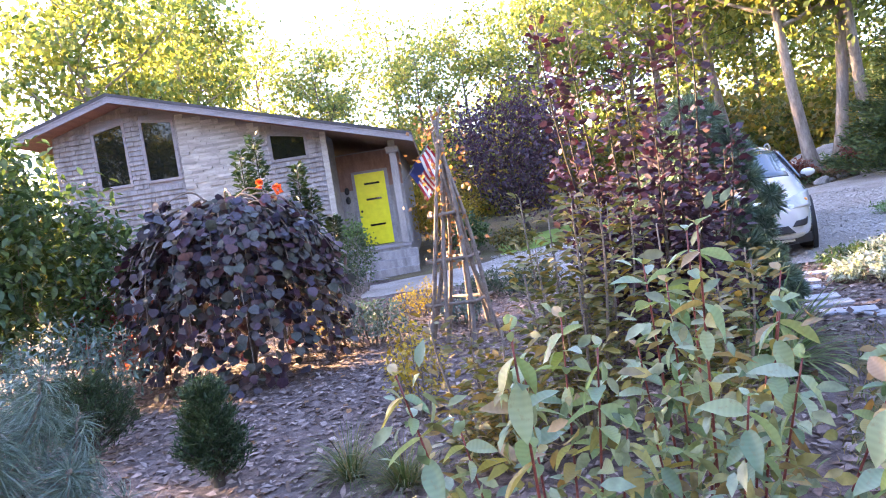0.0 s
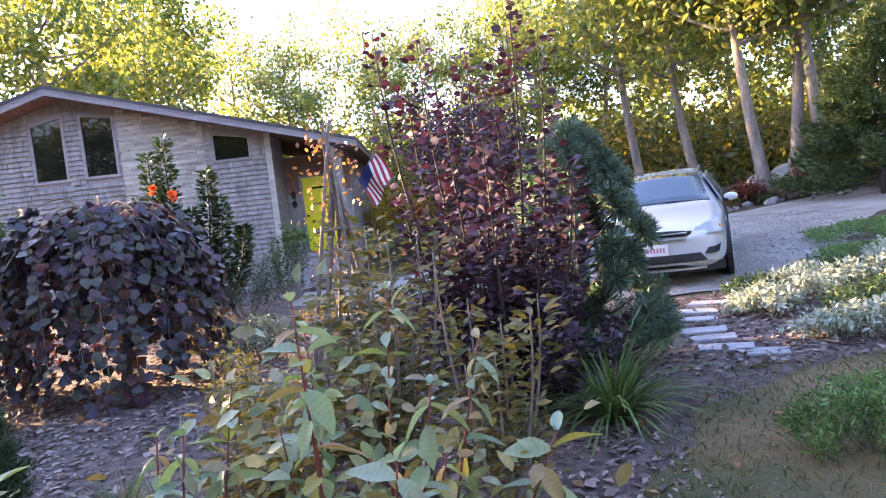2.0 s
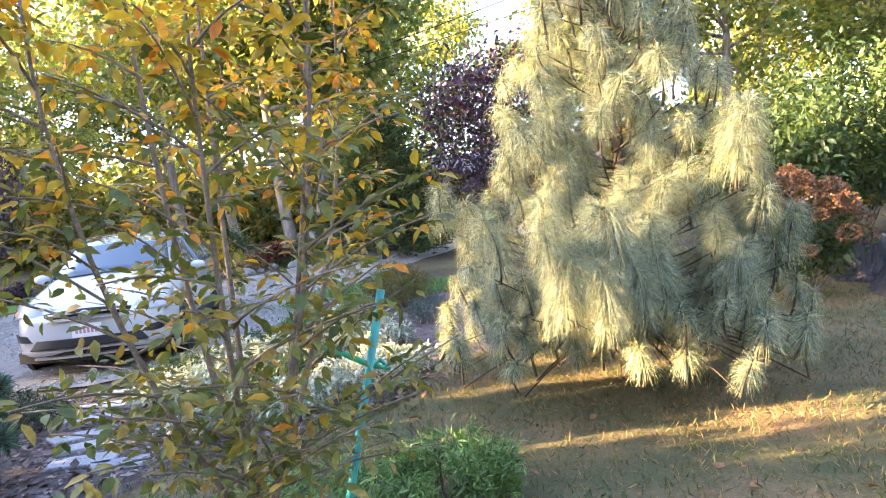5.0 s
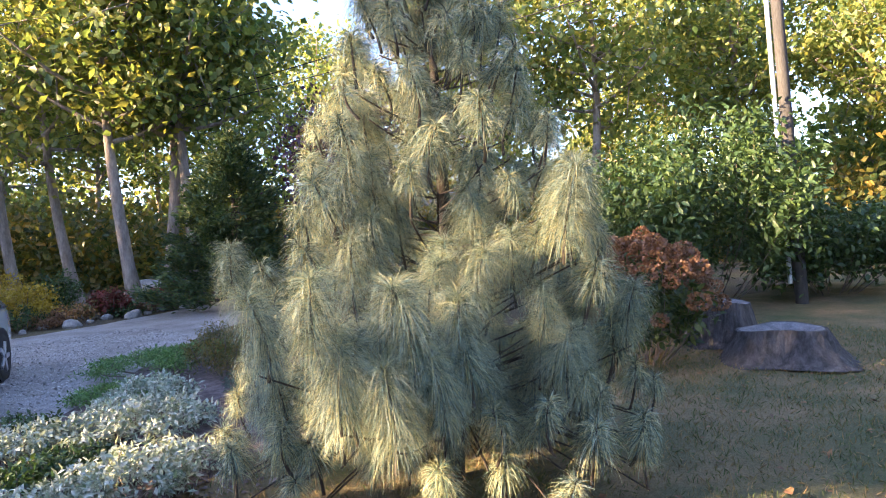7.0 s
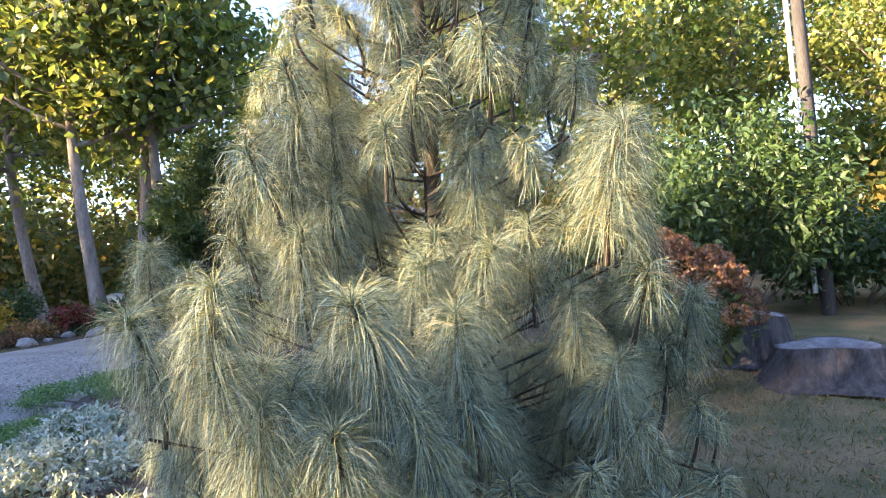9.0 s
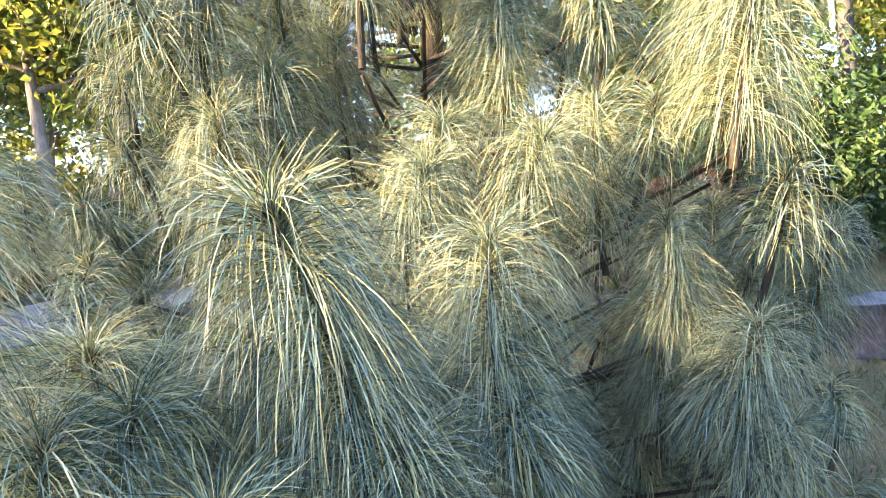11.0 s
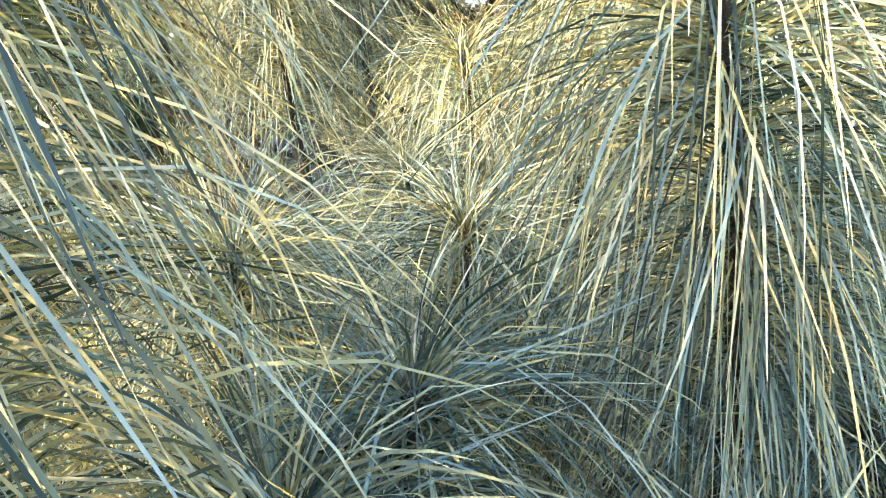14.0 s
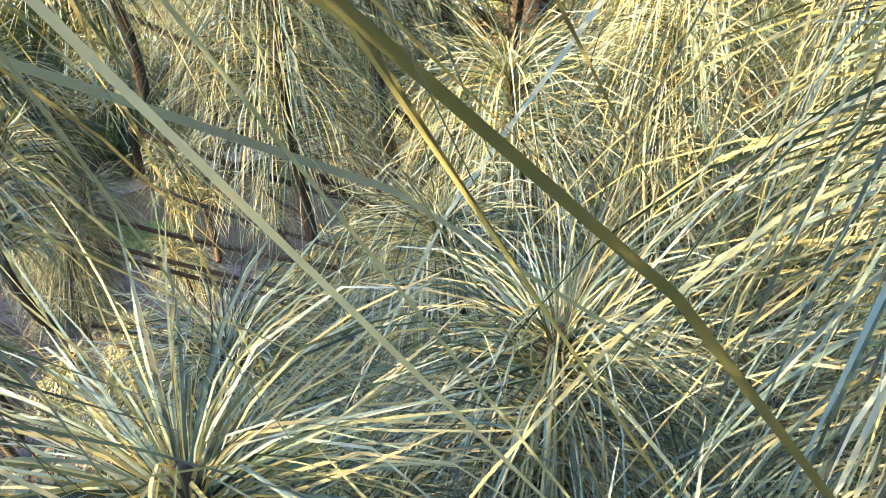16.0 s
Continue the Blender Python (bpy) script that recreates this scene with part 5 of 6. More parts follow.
MID_LEAF = leaf_mat("green_leaf", [(0.03, 0.068, 0.025), (0.058, 0.11, 0.038), (0.1, 0.155, 0.045)], trans=0.3)
obelisk()

put_bush("leafy_shrub", -5.4, 7.8, (BARK, MID_LEAF), "tall leafy green shrub beside the house", seed=21, rx=1.6, ry=1.3, h=3.4, n_leaf=10500, leaf=0.14, n_stem=16, tpl=OVAL, wr=0.5)
put_bush("red_shrub", -4.2, 8.1, (TWIG, RED_LEAF), "leafy shrub turning dull red", seed=22, rx=0.6, ry=0.5, h=1.25, n_leaf=900, leaf=0.1, n_stem=10, tpl=OVAL)
put_bush("grey_green_shrub", -3.9, 6.4, (TWIG, BLUE_LEAF), "loose grey-green shrub in the bed", seed=23, rx=0.7, ry=0.6, h=1.15, n_leaf=1600, leaf=0.1, n_stem=14, tpl=OVAL, wr=0.3)
put_bush("golden_shrub", -0.4, 5.0, (TWIG, YELLOW_LEAF), "small golden-yellow shrub in the mulch", seed=24, rx=0.24, ry=0.22, h=0.85, n_leaf=700, leaf=0.05, n_stem=10)
put_bush("grey_green_shrub", -1.15, 8.4, (TWIG, BLUE_LEAF), "low blue-grey shrub with small leaves", seed=25, rx=0.5, ry=0.45, h=0.65, n_leaf=1400, leaf=0.06, n_stem=14)
put_bush("grey_green_shrub", 0.05, 8.9, (TWIG, BLUE_LEAF), "low blue-grey shrub under the obelisk", seed=26, rx=0.4, ry=0.4, h=0.5, n_leaf=900, leaf=0.06, n_stem=12)
put_bush("fern_clump", -1.75, 8.6, (TWIG, YELLOW_LEAF), "feathery plant turned yellow and orange", "plant", seed=27, rx=0.3, ry=0.3, h=0.8, n_leaf=900, leaf=0.06, n_stem=10, wr=0.2)
put_bush("golden_shrub", -0.55, 10.3, (TWIG, YELLOW_LEAF), "low yellow-green shrub near the steps", seed=28, rx=0.5, ry=0.4, h=0.55, n_leaf=1000, leaf=0.05, n_stem=12)
put_bush("yew_shrub", -2.6, 12.8, (TWIG, CONIFER_LEAF), "clipped dark green yew by the wall", seed=29, rx=0.9, ry=0.6, h=1.2, n_leaf=4000, leaf=0.07, n_stem=16, wr=0.25)
put_bush("green_shrub", -1.95, 14.0, (TWIG, MID_LEAF), "narrow green shrub by the steps", seed=30, rx=0.4, ry=0.4, h=1.7, n_leaf=1800, leaf=0.07, n_stem=10)
put_bush("low_juniper", 0.9, 10.6, (TWIG, CONIFER_LEAF), "low dark juniper mound at the bed's edge", seed=31, rx=0.9, ry=0.5, h=0.5, n_leaf=3000, leaf=0.08, n_stem=16, wr=0.2)
put_bush("low_juniper", 3.35, 7.6, (TWIG, CONIFER_LEAF), "low dark juniper beside the stepping stones", seed=32, rx=0.5, ry=0.45, h=0.4, n_leaf=2200, leaf=0.06, n_stem=12, wr=0.2)
put_bush("juniper_mat", 9.0, 10.9, (TWIG, HERB_LEAF), "spreading green juniper mat along the gravel", seed=33, rx=1.6, ry=1.1, h=0.3, n_leaf=9000, leaf=0.07, n_stem=26, wr=0.25, narrow=0.8)
put_bush("juniper_mat", 7.3, 9.5, (TWIG, HERB_LEAF), "green juniper mat along the gravel", seed=34, rx=0.6, ry=0.7, h=0.2, n_leaf=3500, leaf=0.06, n_stem=20, wr=0.25, narrow=0.8)
for i, (x, y, rx, ry, h) in enumerate(((5.2, 6.15, 0.75, 0.4, 0.32), (6.3, 6.25, 0.7, 0.45, 0.36), (6.7, 7.6, 0.8, 0.6, 0.42), (5.6, 7.9, 0.6, 0.5, 0.38), (4.75, 7.4, 0.4, 0.35, 0.28), (7.3, 8.7, 0.5, 0.5, 0.4))):
    put_bush("variegated_shrub", x, y, (TWIG, VARIEG_LEAF), "low spreading shrub with white-edged leaves", group="variegated shrubs in the bed", seed=40 + i, rx=rx, ry=ry, h=h, n_leaf=int(5200 * rx * ry) + 900, leaf=0.075, n_stem=18, wr=0.42, narrow=0.7)
for i, (x, y, rx, ry, h) in enumerate(((5.6, 7.0, 0.5, 0.3, 0.25), (6.0, 7.2, 0.4, 0.3, 0.25), (5.0, 8.2, 0.4, 0.3, 0.3), (6.0, 8.5, 0.4, 0.3, 0.3))):
    put_bush("green_groundcover", x, y, (TWIG, MID_LEAF), "low green ground cover plant", "plant", group="ground cover in the bed", seed=50 + i, rx=rx, ry=ry, h=h, n_leaf=1000, leaf=0.06, n_stem=14, narrow=0.7)
put_bush("golden_conifer", 8.7, 9.6, (TWIG, OLIVE_LEAF), "olive-green rounded conifer shrub", seed=60, rx=0.6, ry=0.55, h=0.75, n_leaf=4000, leaf=0.07, n_stem=16, wr=0.18)
put_bush("lavender", 8.3, 8.2, (TWIG, BLUE_LEAF), "small grey-blue lavender mound", "plant", seed=61, rx=0.35, ry=0.35, h=0.4, n_leaf=1500, leaf=0.06, n_stem=14, wr=0.15)
for i, (x, y, rx, ry) in enumerate(((3.6, 3.75, 0.6, 0.35), (4.5, 3.6, 0.6, 0.4), (5.2, 3.55, 0.45, 0.35))):
    put_bush("herb_clump", x, y, (TWIG, HERB_LEAF), "bushy green flowering herb in the grass", "plant", group="herbs by the lawn", seed=62 + i, rx=rx, ry=ry, h=0.42, n_leaf=4500, leaf=0.06, n_stem=26, wr=0.22, droop=0.5, narrow=0.85)
put_bush("nettle_patch", 5.0, 3.0, (TWIG, MID_LEAF), "patch of broad green weeds in the lawn", "plant", seed=66, rx=0.7, ry=0.35, h=0.12, n_leaf=700, leaf=0.05, n_stem=14, narrow=0.9)
for x, y, s, lab in ((2.25, 4.75, 0.85, "arching clump of strap-shaped green leaves"),):
    ob = thing("grass_clump", x, y, 0, lab, "plant")
    tagged(part("foliage", blade_tuft(70, 190, s, 0.026, 0.4), STRAP_LEAF, ob), kind="stuff")
for i, (x, y) in enumerate(((-0.8, 3.95), (-0.45, 3.7), (0.3, 4.6))):
    ob = thing("sedge_clump", x, y, 0, "tuft of fine brown and green sedge", "plant", "sedge tufts in the mulch")
    tagged(part("foliage", blade_tuft(71 + i, 260, 0.4, 0.007, 0.3), GRASS_LEAF, ob), kind="stuff")


# ---- young pine at the start ----
young = thing("young_pine", -1.75, 2.3, 0, "young pine with long soft blue-green needles", "tree")
w = Wood()
w.tube(curve((0, 0, -0.05), (0, 0, 1.25), (0.02, 0, 0), 6), np.linspace(0.03, 0.008, 6), 7)
part("trunk", w.mesh("trunk"), BARK, young)
YOUNG = shoot_meshes(90, 0.3, 420, 0.22, 0.0014, 5, 0.8, 0.9)
for i in range(24):
    a, z = i * 2.399, 0.3 + 0.04 * i
    r = 0.5 * (1.25 - z * 0.7)
    ob = part("shoot", YOUNG[0], TWIG, young)
    me = YOUNG[1]
    ob.matrix_basis = Matrix.Translation((math.cos(a) * r, math.sin(a) * r, z)) @ Matrix.Rotation(a, 4, 'Z') @ Matrix.Rotation(0.8, 4, 'Y')
    tagged(part("needles", me, BLUE_LEAF, ob), kind="stuff")
    w = Wood()
    w.tube(curve((0, 0, z - 0.3), (math.cos(a) * (r - 0.2), math.sin(a) * (r - 0.2), z - 0.2), (0, 0, -0.04), 5), np.linspace(0.012, 0.008, 5), 5)
    part("bough", w.mesh("bough"), DARK_BARK, young)


# ---- stepping stones ----
def slab(x, y, sx, sy, rz, seed):
    rg = np.random.default_rng(seed)
    bm = bmesh.new()
    k = 4
    vs = []
    for i in range(k):
        a = (i + 0.5 + rg.uniform(-0.13, 0.13)) * math.pi / 2
        p = 1 / max(abs(math.cos(a)), abs(math.sin(a)))
        vs.append(bm.verts.new((math.cos(a) * sx * min(p, 1.35) * rg.uniform(0.85, 1.0), math.sin(a) * sy * min(p, 1.35) * rg.uniform(0.85, 1.0), 0)))
    f = bm.faces.new(vs)
    r = bmesh.ops.extrude_face_region(bm, geom=[f])
    bmesh.ops.translate(bm, vec=(0, 0, 0.05), verts=[v for v in r["geom"] if isinstance(v, bmesh.types.BMVert)])
    bmesh.ops.recalc_face_normals(bm, faces=bm.faces[:])
    bmesh.ops.bevel(bm, geom=bm.edges[:], offset=0.008, segments=1, affect='EDGES')
    ob = part("stepping_stone", bm, SLATE)
    ob.matrix_world = pose(x, y, G(x, y) - 0.025, 0, 0, rz)
    return tagged(ob, "flat blue-grey slate stepping stone in the mulch", "stone", "stepping stones to the driveway")


slab(4.40, 8.11, 0.29, 0.14, -30, 400)
slab(4.11, 7.81, 0.28, 0.13, -23, 401)
slab(3.92, 7.48, 0.26, 0.12, -16, 402)
slab(3.80, 7.00, 0.29, 0.16, -9, 403)
slab(3.81, 6.67, 0.26, 0.13, -2, 404)
slab(3.77, 6.24, 0.31, 0.16, -25, 405)
slab(3.93, 5.96, 0.24, 0.13, -18, 406)


# ---- far side of the garden ----
maple = tree_meshes("maple", 140, 4.3, 2.1, 0.2, 0.09, 16, 6500, 0.14, 0.4)
put_tree("purple_maple", maple, (DARK_BARK, PURPLE_LEAF), 2.7, 20.5, "spreading dark red maple behind the lawn")
put_tree("purple_beech", tree_meshes("beech", 141, 6, 1.8, 0.15, 0.1, 16, 6000, 0.16, 0.45), (DARK_BARK, PURPLE_LEAF), 15.6, 14.8, "dark purple-leaved tree behind the pine")
put_conifer("fir_tree", 12.6, 16.6, (DARK_BARK, FIR_LEAF), "dark green fir with layered boughs", "tree", seed=142, h=4.7, r=2.3, n_br=64, n_leaf=26000, leaf=0.17, trunk_r=0.1, power=0.8, up=0.08, wr=0.3, spread=0.11)
put_bush("leafy_shrub", 17.2, 6.6, (BARK, MID_LEAF), "tall dense green shrub at the lawn's edge", seed=143, rx=2.1, ry=2.6, h=3.9, n_leaf=15000, leaf=0.17, n_stem=20, tpl=OVAL, wr=0.45)
put_bush("leafy_shrub", 20.3, 5.0, (BARK, MID_LEAF), "dense dark green hedge shrub", seed=144, rx=1.9, ry=2.0, h=2.3, n_leaf=8000, leaf=0.16, n_stem=18)
put_bush("leafy_shrub", 21.5, 1.6, (BARK, DARK_LEAF), "low dark green hedge shrub", seed=147, rx=1.8, ry=1.9, h=1.7, n_leaf=7000, leaf=0.14, n_stem=18)
put_bush("leafy_shrub", 15.6, 7.2, (BARK, DARK_LEAF), "dark shrub behind the hydrangea", seed=145, rx=1.4, ry=1.0, h=2.0, n_leaf=4000, leaf=0.14, n_stem=14)
put_bush("yew_shrub", 14.6, 5.9, (BARK, CONIFER_LEAF), "low dark evergreen behind the stump", seed=146, rx=1.2, ry=0.7, h=0.8, n_leaf=4000, leaf=0.1, n_stem=16, wr=0.25)
for i, (x, y, rx, h, mt, lab) in enumerate(((6.4, 19.4, 1.3, 1.7, PINK_LEAF, "rounded shrub in orange-pink autumn leaf"), (8.4, 19.2, 0.9, 1.1, YELLOW_LEAF, "yellow autumn shrub by the drive"), (10.3, 19.0, 0.5, 0.8, RED_LEAF, "red autumn shrub by the drive"), (12.0, 19.0, 0.6, 0.9, RED_LEAF, "russet shrub under the oaks"), (8.2, 21.5, 1.0, 1.4, YELLOW_LEAF, "golden shrub beneath the trees"), (9.6, 21.0, 0.8, 1.2, MID_LEAF, "green shrub beneath the trees"), (13.9, 18.6, 0.7, 0.8, OLIVE_LEAF, "olive shrub by the drive"), (4.8, 19.8, 0.6, 0.8, YELLOW_LEAF, "bright yellow shrub by the lawn"), (1.7, 16.6, 0.6, 0.6, OLIVE_LEAF, "low olive shrub on the lawn"), (3.9, 19.0, 0.35, 0.5, PURPLE_LEAF, "small dark purple-leaved shrub"), (0.6, 17.5, 0.7, 1.2, MID_LEAF, "green shrub beside the house"), (0.2, 20.5, 1.2, 2.4, YELLOW_LEAF, "tall golden shrub behind the house"))):
    put_bush("autumn_border_shrub", x, y, (TWIG, mt), lab, group="border beyond the drive", seed=150 + i, rx=rx, ry=rx * 0.8, h=h, n_leaf=int(1600 * rx * h) + 600, leaf=0.1, n_stem=12)


def boulder(x, y, r, seed, lab="rounded grey field stone by the drive"):
    rg = np.random.default_rng(seed)
    bm = bmesh.new()
    bmesh.ops.create_icosphere(bm, subdivisions=3, radius=1)
    o = rg.uniform(0, 50, 3)
    for v in bm.verts:
        n = noise.noise(v.co * 1.1 + Vector(o)) * 0.35 + noise.noise(v.co * 3 + Vector(o)) * 0.1
        v.co *= 1 + n
        v.co.x *= r
        v.co.y *= r * 0.8
        v.co.z *= r * 0.6
    ob = part("boulder", bm, STONE, None, "", True)
    ob.matrix_world = pose(x, y, G(x, y) + r * 0.2, 0, 0, rg.uniform(0, 360))
    tagged(ob, lab, "boulder", "stones along the drive")


STONE = rough_mat("field_stone", [(0.16, 0.15, 0.15), (0.3, 0.29, 0.28), (0.38, 0.36, 0.34)], 3, 30, 0.85, 0.7, 0.02)
for i in range(16):
    boulder(6.6 + 0.5 * i, 17.75 + 0.1 * i + 0.3 * math.sin(i * 2.1), 0.1 + 0.07 * ((i * 7) % 3), 200 + i)
for i in range(14):
    mt, lab = ((PINK_LEAF, "low pinkish autumn mound by the drive"), (OLIVE_LEAF, "low olive mound by the drive"), (MID_LEAF, "low green mound by the drive"), (FADED_BLOOM, "low brown heather mound by the drive"))[i % 4]
    put_bush("border_mound", 6.9 + 0.62 * i, 18.35 + 0.12 * i + 0.3 * math.sin(i * 1.7), (TWIG, mt), lab, group="low mounds along the drive", seed=240 + i, rx=0.45 + 0.1 * (i % 3), ry=0.4, h=0.35 + 0.12 * (i % 3), n_leaf=900, leaf=0.08, n_stem=9, narrow=0.6)
boulder(12.6, 22.5, 0.8, 220, "large pale grey boulder under the oaks")
boulder(13.6, 22.8, 0.9, 221, "large pale grey boulder under the oaks")


def stump(x, y, r, h, seed, lab):
    """A sawn stump with flared ridged bark and a hollowed top."""
    rg = np.random.default_rng(seed)
    st = thing("tree_stump", x, y, G(x, y) - 0.03, lab, "stump")
    bm = bmesh.new()
    K = 72
    rows = []
    for z, f in ((0, 1.55), (0.12, 1.34), (0.4, 1.14), (0.8, 0.98), (1.0, 0.92), (1.0, 0.84)):
        row = []
        for k in range(K):
            a = 2 * math.pi * k / K
            rr = r * f * (1 + 0.07 * math.sin(3 * a + seed) + 0.05 * math.sin(5 * a) + 0.045 * (rg.uniform(-1, 1) if f != 0.84 else 0))
            row.append(bm.verts.new((math.cos(a) * rr, math.sin(a) * rr, z * h + 0.05 * h * math.sin(2 * a + 1))))
        rows.append(row)
    for i in range(5):
        for k in range(K):
            bm.faces.new([rows[i][k], rows[i][(k + 1) % K], rows[i + 1][(k + 1) % K], rows[i + 1][k]])
    part("bark", bm, STUMP_BARK, st)
    bm = bmesh.new()
    rows = []
    for f, dz in ((0.845, 0.0), (0.7, -0.01), (0.5, -0.1), (0.25, -0.13)):
        rows.append([bm.verts.new((math.cos(2 * math.pi * k / K) * r * f * (1 + 0.07 * math.sin(6 * math.pi * k / K + seed) + 0.05 * math.sin(10 * math.pi * k / K)), math.sin(2 * math.pi * k / K) * r * f * (1 + 0.07 * math.sin(6 * math.pi * k / K + seed) + 0.05 * math.sin(10 * math.pi * k / K)), h + dz * h * 2 + 0.05 * h * math.sin(4 * math.pi * k / K + 1) * f)) for k in range(K)])
    for i in range(3):
        for k in range(K):
            bm.faces.new([rows[i][k], rows[i][(k + 1) % K], rows[i + 1][(k + 1) % K], rows[i + 1][k]])
    bm.faces.new(rows[3])
    part("cut_top", bm, CUT_WOOD, st, "weathered grey hollowed top")


STUMP_BARK = rough_mat("stump_bark", [(0.03, 0.028, 0.03), (0.15, 0.14, 0.14)], 9, 30, 0.95, 1.0, 0.05, (1, 1, 0.2))
CUT_WOOD = rough_mat("cut_wood", [(0.1, 0.1, 0.11), (0.24, 0.23, 0.24)], 5, 40, 0.9, 0.6, 0.01)
stump(13.3, 3.78, 0.58, 0.42, 1, "broad old tree stump with hollowed grey top")
stump(13.9, 4.75, 0.42, 0.62, 2, "taller weathered stump behind the broad one")


def hydrangea(x, y):
    ob = put_bush("hydrangea", x, y, (TWIG, DARK_LEAF), "hydrangea with dried brown flower heads", seed=170, rx=1.0, ry=0.85, h=1.45, n_leaf=1800, leaf=0.13, n_stem=18, tpl=OVAL)
    rg = np.random.default_rng(171)
    n = 170
    d = rand_dirs(rg, n)
    d[:, 2] *= 0.75
    P = d * 0.11
    me = leaf_mesh("flower_head", P, d + rg.normal(size=(n, 3)) * 0.5, rand_dirs(rg, n), 0.05, 0.045)
    for i in range(56):
        a = i * 2.399
        r = math.sqrt((i + 0.5) / 56)
        f = part("flower_head", me, FADED_BLOOM, ob)
        f.matrix_basis = Matrix.Translation((math.cos(a) * r * 1.1, math.sin(a) * r * 0.95, 1.5 * math.sqrt(max(1 - (r * 0.93) ** 2, 0)) + rg.uniform(-0.1, 0.1) + 0.12)) @ Matrix.Rotation(a, 4, 'Z') @ Matrix.Scale(rg.uniform(0.7, 1.15), 4)


hydrangea(12.2, 5.1)


def utility_pole(x, y):
    ob = thing("utility_pole", x, y, G(x, y) - 0.1, "leaning wooden utility pole with a white conduit", "pole")
    w = Wood()
    w.tube([(0, 0, 0), (-0.1, 0.02, 5), (-0.2, 0.05, 10.5)], [0.12, 0.11, 0.1], 12)
    part("post", w.mesh("post"), rough_mat("pole_wood", [(0.03, 0.03, 0.032), (0.065, 0.062, 0.06)], 5, 40, 0.9, 0.5, 0.01, (1, 1, 0.2)), ob)
    w = Wood()
    w.tube([(-0.06, 0.17, 0.5), (-0.16, 0.19, 5), (-0.26, 0.2, 9.5)], [0.045] * 3, 8)
    part("conduit", w.mesh("conduit"), plain_mat("conduit_white", (0.6, 0.64, 0.7), 0.4), ob)
    w = Wood()
    w.tube([(-1.0, 0, 9.9), (0.7, 0.1, 9.9)], [0.06, 0.06], 6)
    part("crossarm", w.mesh("crossarm"), BARK, ob)


utility_pole(18.4, 5.0)
for i, (p0, p1) in enumerate((((18.2, 5.0, 8.2), (6.0, 40.0, 7.5)), ((18.2, 5.0, 7.6), (4.0, 40.0, 6.8)), ((18.2, 5.0, 8.6), (16.0, -30, 9.0)))):
    w = Wood()
    w.tube(curve(p0, p1, (0, 0, -0.8), 14), [0.014] * 14, 5)
    tagged(part("power_line", w.mesh("power_line"), BLACK), "thin black cable hung overhead", "cable", "overhead cables")


def far_house(x, y, rz, w, d, h, lab):
    ob = thing("neighbouring_house", x, y, G(x, y) - 0.1, lab, "house", rz=rz)
    bm = bmesh.new()
    box(bm, -w / 2, -d / 2, 0, w / 2, d / 2, h)
    part("wall", bm, SHINGLE, ob)
    bm = bmesh.new()
    v = [bm.verts.new(p) for p in ((-w / 2 - 0.4, -d / 2 - 0.5, h), (w / 2 + 0.4, -d / 2 - 0.5, h), (w / 2 + 0.4, 0, h + 1.4), (-w / 2 - 0.4, 0, h + 1.4), (w / 2 + 0.4, d / 2 + 0.5, h), (-w / 2 - 0.4, d / 2 + 0.5, h))]
    for q in ((0, 1, 2, 3), (3, 2, 4, 5), (0, 3, 5), (1, 4, 2), (1, 0, 5, 4)):
        bm.faces.new([v[i] for i in q])
    part("roof", bm, TRIM, ob)
    for k in range(4):
        bm = bmesh.new()
        xx = -w / 2 + w * (k + 0.5) / 4
        box(bm, xx - 0.45, -d / 2 - 0.04, 0.9, xx + 0.45, -d / 2 + 0.02, h - 0.3, 0.01)
        part("window", bm, WINDOW_GLASS, ob)


far_house(29.5, 29.5, -40, 9, 6, 2.6, "low grey neighbouring house among the trees")
far_house(54.0, 7.0, -80, 12, 7, 2.8, "low grey-roofed house beyond the hedge")


# ---- porch things ----
def planter():
    ob = thing("planter", -2.45, HY + 0.25, 1.0, "grey pot with a leafy green plant on the porch", "planter")
    bm = bmesh.new()
    prof = [(0.0, 0.0), (0.15, 0.0), (0.2, 0.3), (0.22, 0.36), (0.2, 0.36), (0.18, 0.3), (0.0, 0.29)]
    rows = [[bm.verts.new((r * math.cos(k * math.pi / 10), r * math.sin(k * math.pi / 10), z)) for r, z in prof[1:6]] for k in range(20)]
    for k in range(20):
        for j in range(4):
            bm.faces.new([rows[k][j], rows[(k + 1) % 20][j], rows[(k + 1) % 20][j + 1], rows[k][j + 1]])
    bm.faces.new([r[0] for r in rows][::-1])
    bm.faces.new([r[4] for r in rows])
    part("pot", bm, STONE, ob, "", True)
    rg = np.random.default_rng(180)
    P = np.abs(rg.normal(size=(260, 3))) * np.array([0.17, 0.17, 0.2])
    P[:, :2] *= rg.choice([-1, 1], (260, 2))
    P[:, 2] += 0.3
    tagged(part("plant", leaf_mesh("plant", P, rand_dirs(rg, 260, 0.2), rand_dirs(rg, 260, 1), 0.13, 0.08, OVAL), HERB_LEAF, ob), kind="stuff")


planter()
for i, zz in enumerate((2.62, 2.36)):
    bm = bmesh.new()
    bmesh.ops.create_icosphere(bm, subdivisions=2, radius=0.09, matrix=Matrix.Translation((-2.56, HY + 1.43, zz)) @ Matrix.Diagonal((0.8, 0.5, 1.2, 1)))
    tagged(part("wall_ornament", bm, BLACK), "small dark ornament hung by the door", "ornament", "ornaments by the door")


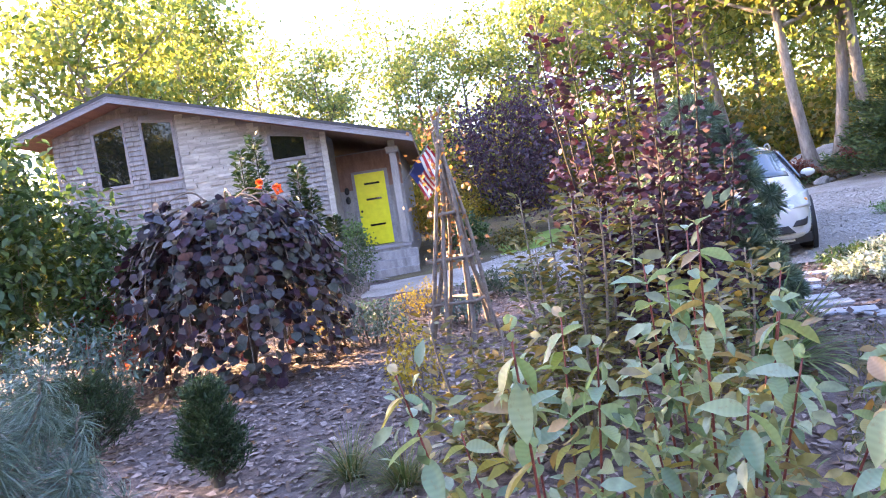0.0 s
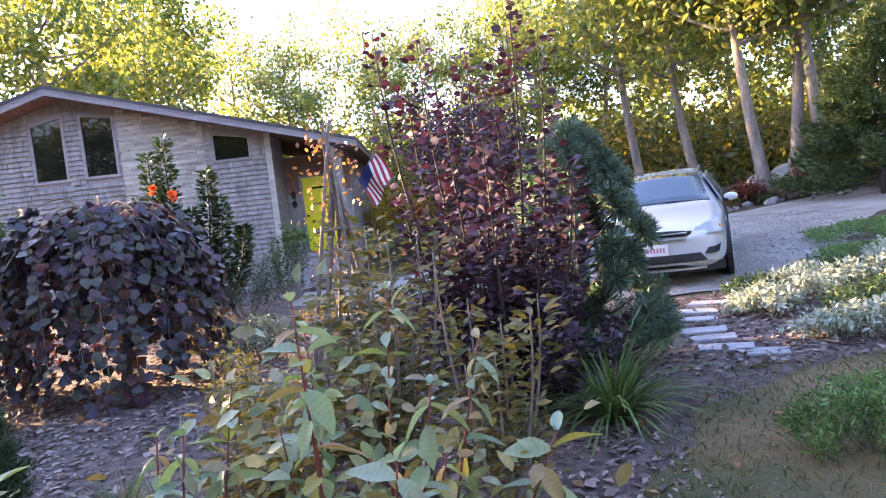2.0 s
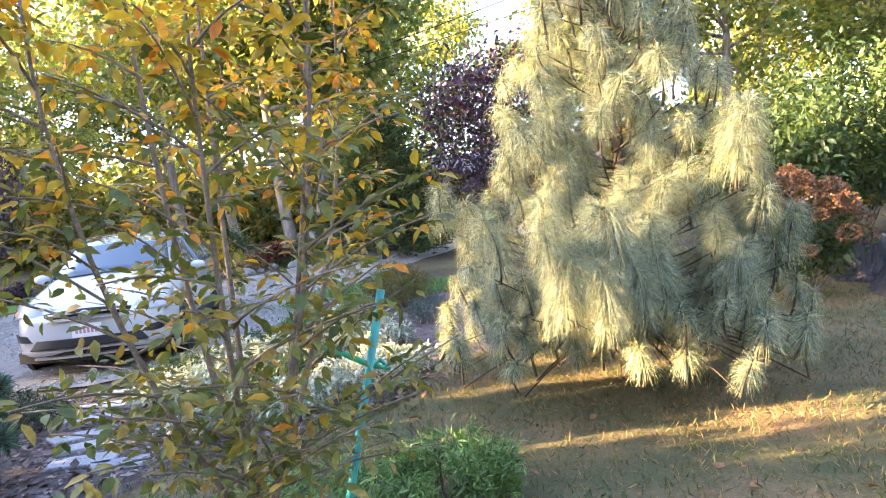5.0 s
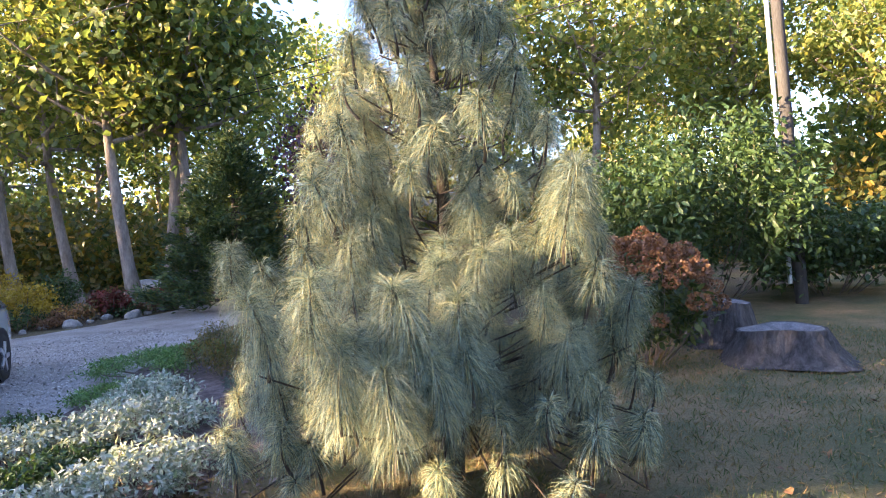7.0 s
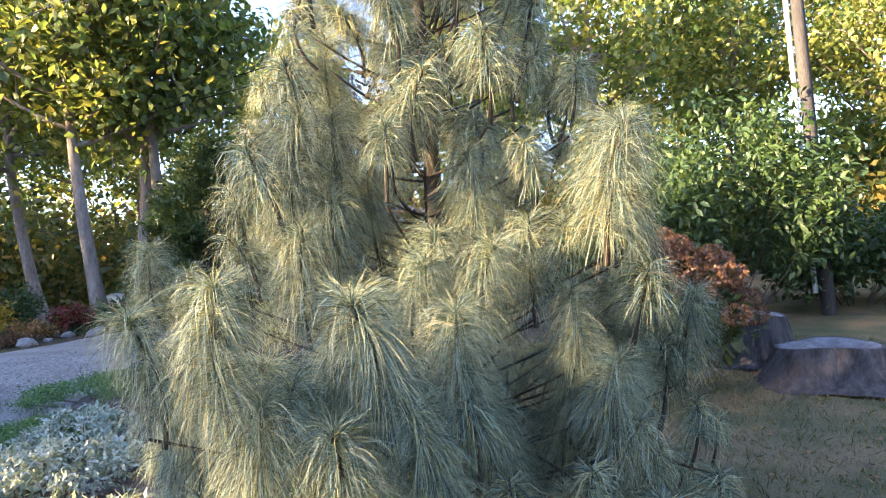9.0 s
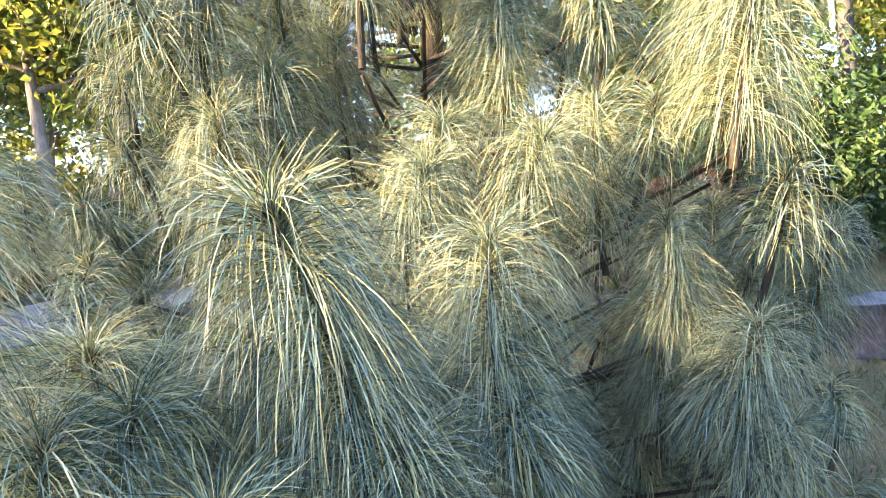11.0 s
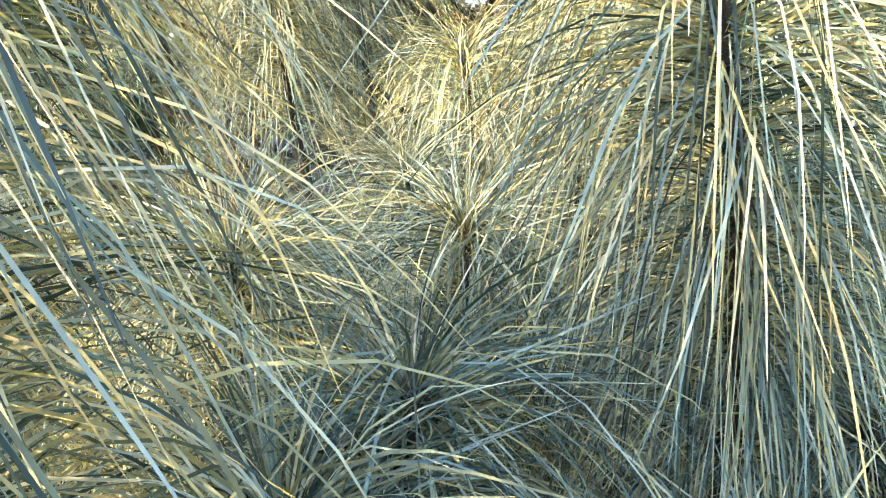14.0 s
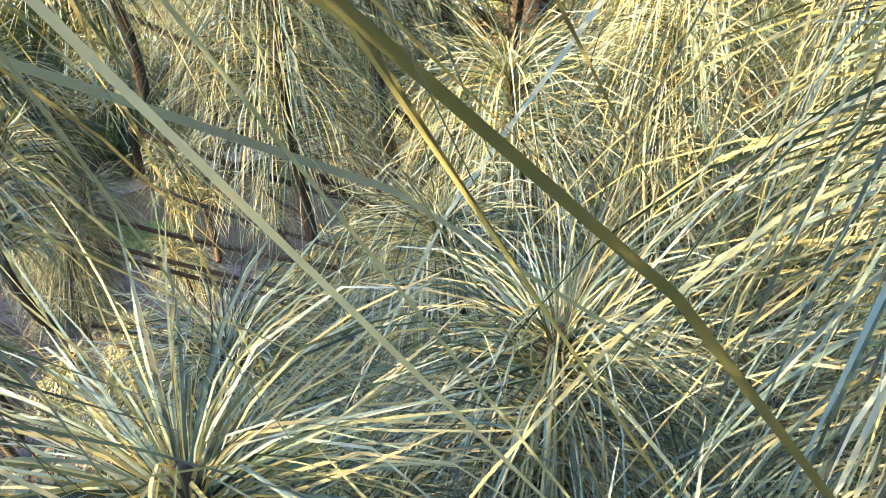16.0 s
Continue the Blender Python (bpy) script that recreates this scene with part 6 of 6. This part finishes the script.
def flag():
    ob = thing("striped_flag", -0.45, 18.3, 3.0, "red and white striped flag hanging from a short pole", "flag")
    w = Wood()
    w.tube([(-0.45, 0.1, -0.35), (0.35, -0.25, 0.55)], [0.014, 0.012], 6)
    part("flagpole", w.mesh("flagpole"), TRIM, ob)

    def cloth(u, v):
        a = Vector((0.33 - 0.62 * u, -0.24 + 0.27 * u, 0.52 - 0.68 * u))
        return a + Vector((0.35 * v + 0.05 * math.sin(6 * u + 3 * v), 0.06 * math.sin(9 * u + 2 * v), -0.75 * v - 0.1 * v * u))
    for i in range(13):
        bm = bmesh.new()
        rows = [[bm.verts.new(cloth((i + a) / 13, v / 12)) for a in (0, 1)] for v in range(13)]
        for v in range(12):
            bm.faces.new([rows[v][0], rows[v][1], rows[v + 1][1], rows[v + 1][0]])
        part("stripe", bm, FLAG_RED if i % 2 == 0 else FLAG_WHITE, ob, "", True)
    bm = bmesh.new()
    rows = [[bm.verts.new(cloth(0.46 + 0.54 * a / 6, 0.42 * v / 6) + Vector((0, -0.012, 0.004))) for a in range(7)] for v in range(7)]
    for v in range(6):
        for a in range(6):
            bm.faces.new([rows[v][a], rows[v][a + 1], rows[v + 1][a + 1], rows[v + 1][a]])
    part("canton", bm, plain_mat("flag_blue", (0.03, 0.04, 0.16), 0.8), ob, "dark blue corner field", True)


FLAG_RED, FLAG_WHITE = plain_mat("flag_red", (0.4, 0.03, 0.04), 0.8), plain_mat("flag_white", (0.7, 0.68, 0.68), 0.8)
flag()
put_bush("poppy", -2.25, 8.7, (TWIG, MID_LEAF), "tall stems with orange-red flowers", "flower", seed=181, rx=0.2, ry=0.2, h=2.1, n_leaf=200, leaf=0.06, n_stem=5)
POPPY = leaf_mat("poppy_petal", [(0.6, 0.08, 0.02), (0.7, 0.12, 0.03)], trans=0.4)
rg = np.random.default_rng(182)
for x, y, z in ((-2.3, 8.6, 2.28), (-2.12, 8.7, 2.2)):
    d = rand_dirs(rg, 14, 0.3)
    tagged(part("poppy_bloom", leaf_mesh("poppy_bloom", np.array([(x, y, z)]) + d * 0.02, d, rand_dirs(rg, 14), 0.07, 0.07, ROUND), POPPY), "orange-red poppy bloom on a tall stem", "flower", "poppies behind the redbud")


# ---- litter, pebbles and grass ----
def scatter(name, material, seed, n, box4, size, label, test, upright=False, lift=0.012):
    rng = np.random.default_rng(seed)
    x, y = rng.uniform(box4[0], box4[2], n), rng.uniform(box4[1], box4[3], n)
    ok = np.array([test(a, b) for a, b in zip(x, y)])
    x, y = x[ok], y[ok]
    n = len(x)
    z = 0.06 * np.clip(0.6 * x + 0.8 * y - 7.5, 0, 32.5) + lift
    L = size * rng.uniform(0.5, 1.4, n)
    P = np.stack([x, y, z], 1)
    if upright:
        A = rand_dirs(rng, n, 0.9)
        me = leaf_mesh(name, P, A, rand_dirs(rng, n), L, L * 0.1)
    else:
        A = rand_dirs(rng, n, 0.0, 0.25)
        me = leaf_mesh(name, P, A, rand_dirs(rng, n, 2.5), L, L * rng.uniform(0.3, 0.8, n))
    return tagged(part(name, me, material), label, name.replace("_", " "), kind="stuff")


def in_bed(x, y):
    return x < 2.4 and y > 1.2 + max(0, x) * 0.75 or (x < 7 and 5.5 < y < 8.6 and x > 2.4)


def in_lawn(x, y):
    return y < 1.3 + max(0, (x - 0.5)) * 1.5 and y < 6.2 and y < 5.6 + max(0, x - 5.5) * 0.4


CHIP = leaf_mat("wood_chip", [(0.12, 0.085, 0.075), (0.24, 0.18, 0.16), (0.38, 0.31, 0.28), (0.08, 0.05, 0.042)], 0.9, 0.02)
PEBBLE = leaf_mat("pebble", [(0.28, 0.26, 0.24), (0.45, 0.43, 0.41), (0.6, 0.58, 0.55)], 0.9, 0.0)
TURF = leaf_mat("turf", [(0.060, 0.108, 0.030), (0.120, 0.144, 0.048), (0.264, 0.204, 0.096), (0.360, 0.252, 0.120)], 0.7, 0.25)
FALLEN = leaf_mat("fallen_leaf", [(0.2, 0.1, 0.05), (0.32, 0.17, 0.07), (0.14, 0.08, 0.05)], 0.7, 0.1)
scatter("wood_chips", CHIP, 300, 42000, (-6, 1, 7, 12), 0.07, "brown wood chips strewn over the bed", in_bed)
scatter("gravel_stones", PEBBLE, 301, 26000, (1.0, 8.8, 10.0, 16), 0.045, "loose pale gravel stones", lambda x, y: y > 8.95 + max(0, 4.1 - x) * 0.9 and y > 8.7 + max(0, x - 5.6) * 1.1)
scatter("turf_blades", TURF, 302, 60000, (0.5, -1, 16, 6.3), 0.06, "short green and dry grass blades", in_lawn, True, 0.0)
scatter("fallen_leaves", FALLEN, 303, 1500, (-5, 1, 16, 12), 0.07, "scattered fallen brown leaves", lambda x, y: y < 8.6, False, 0.02)
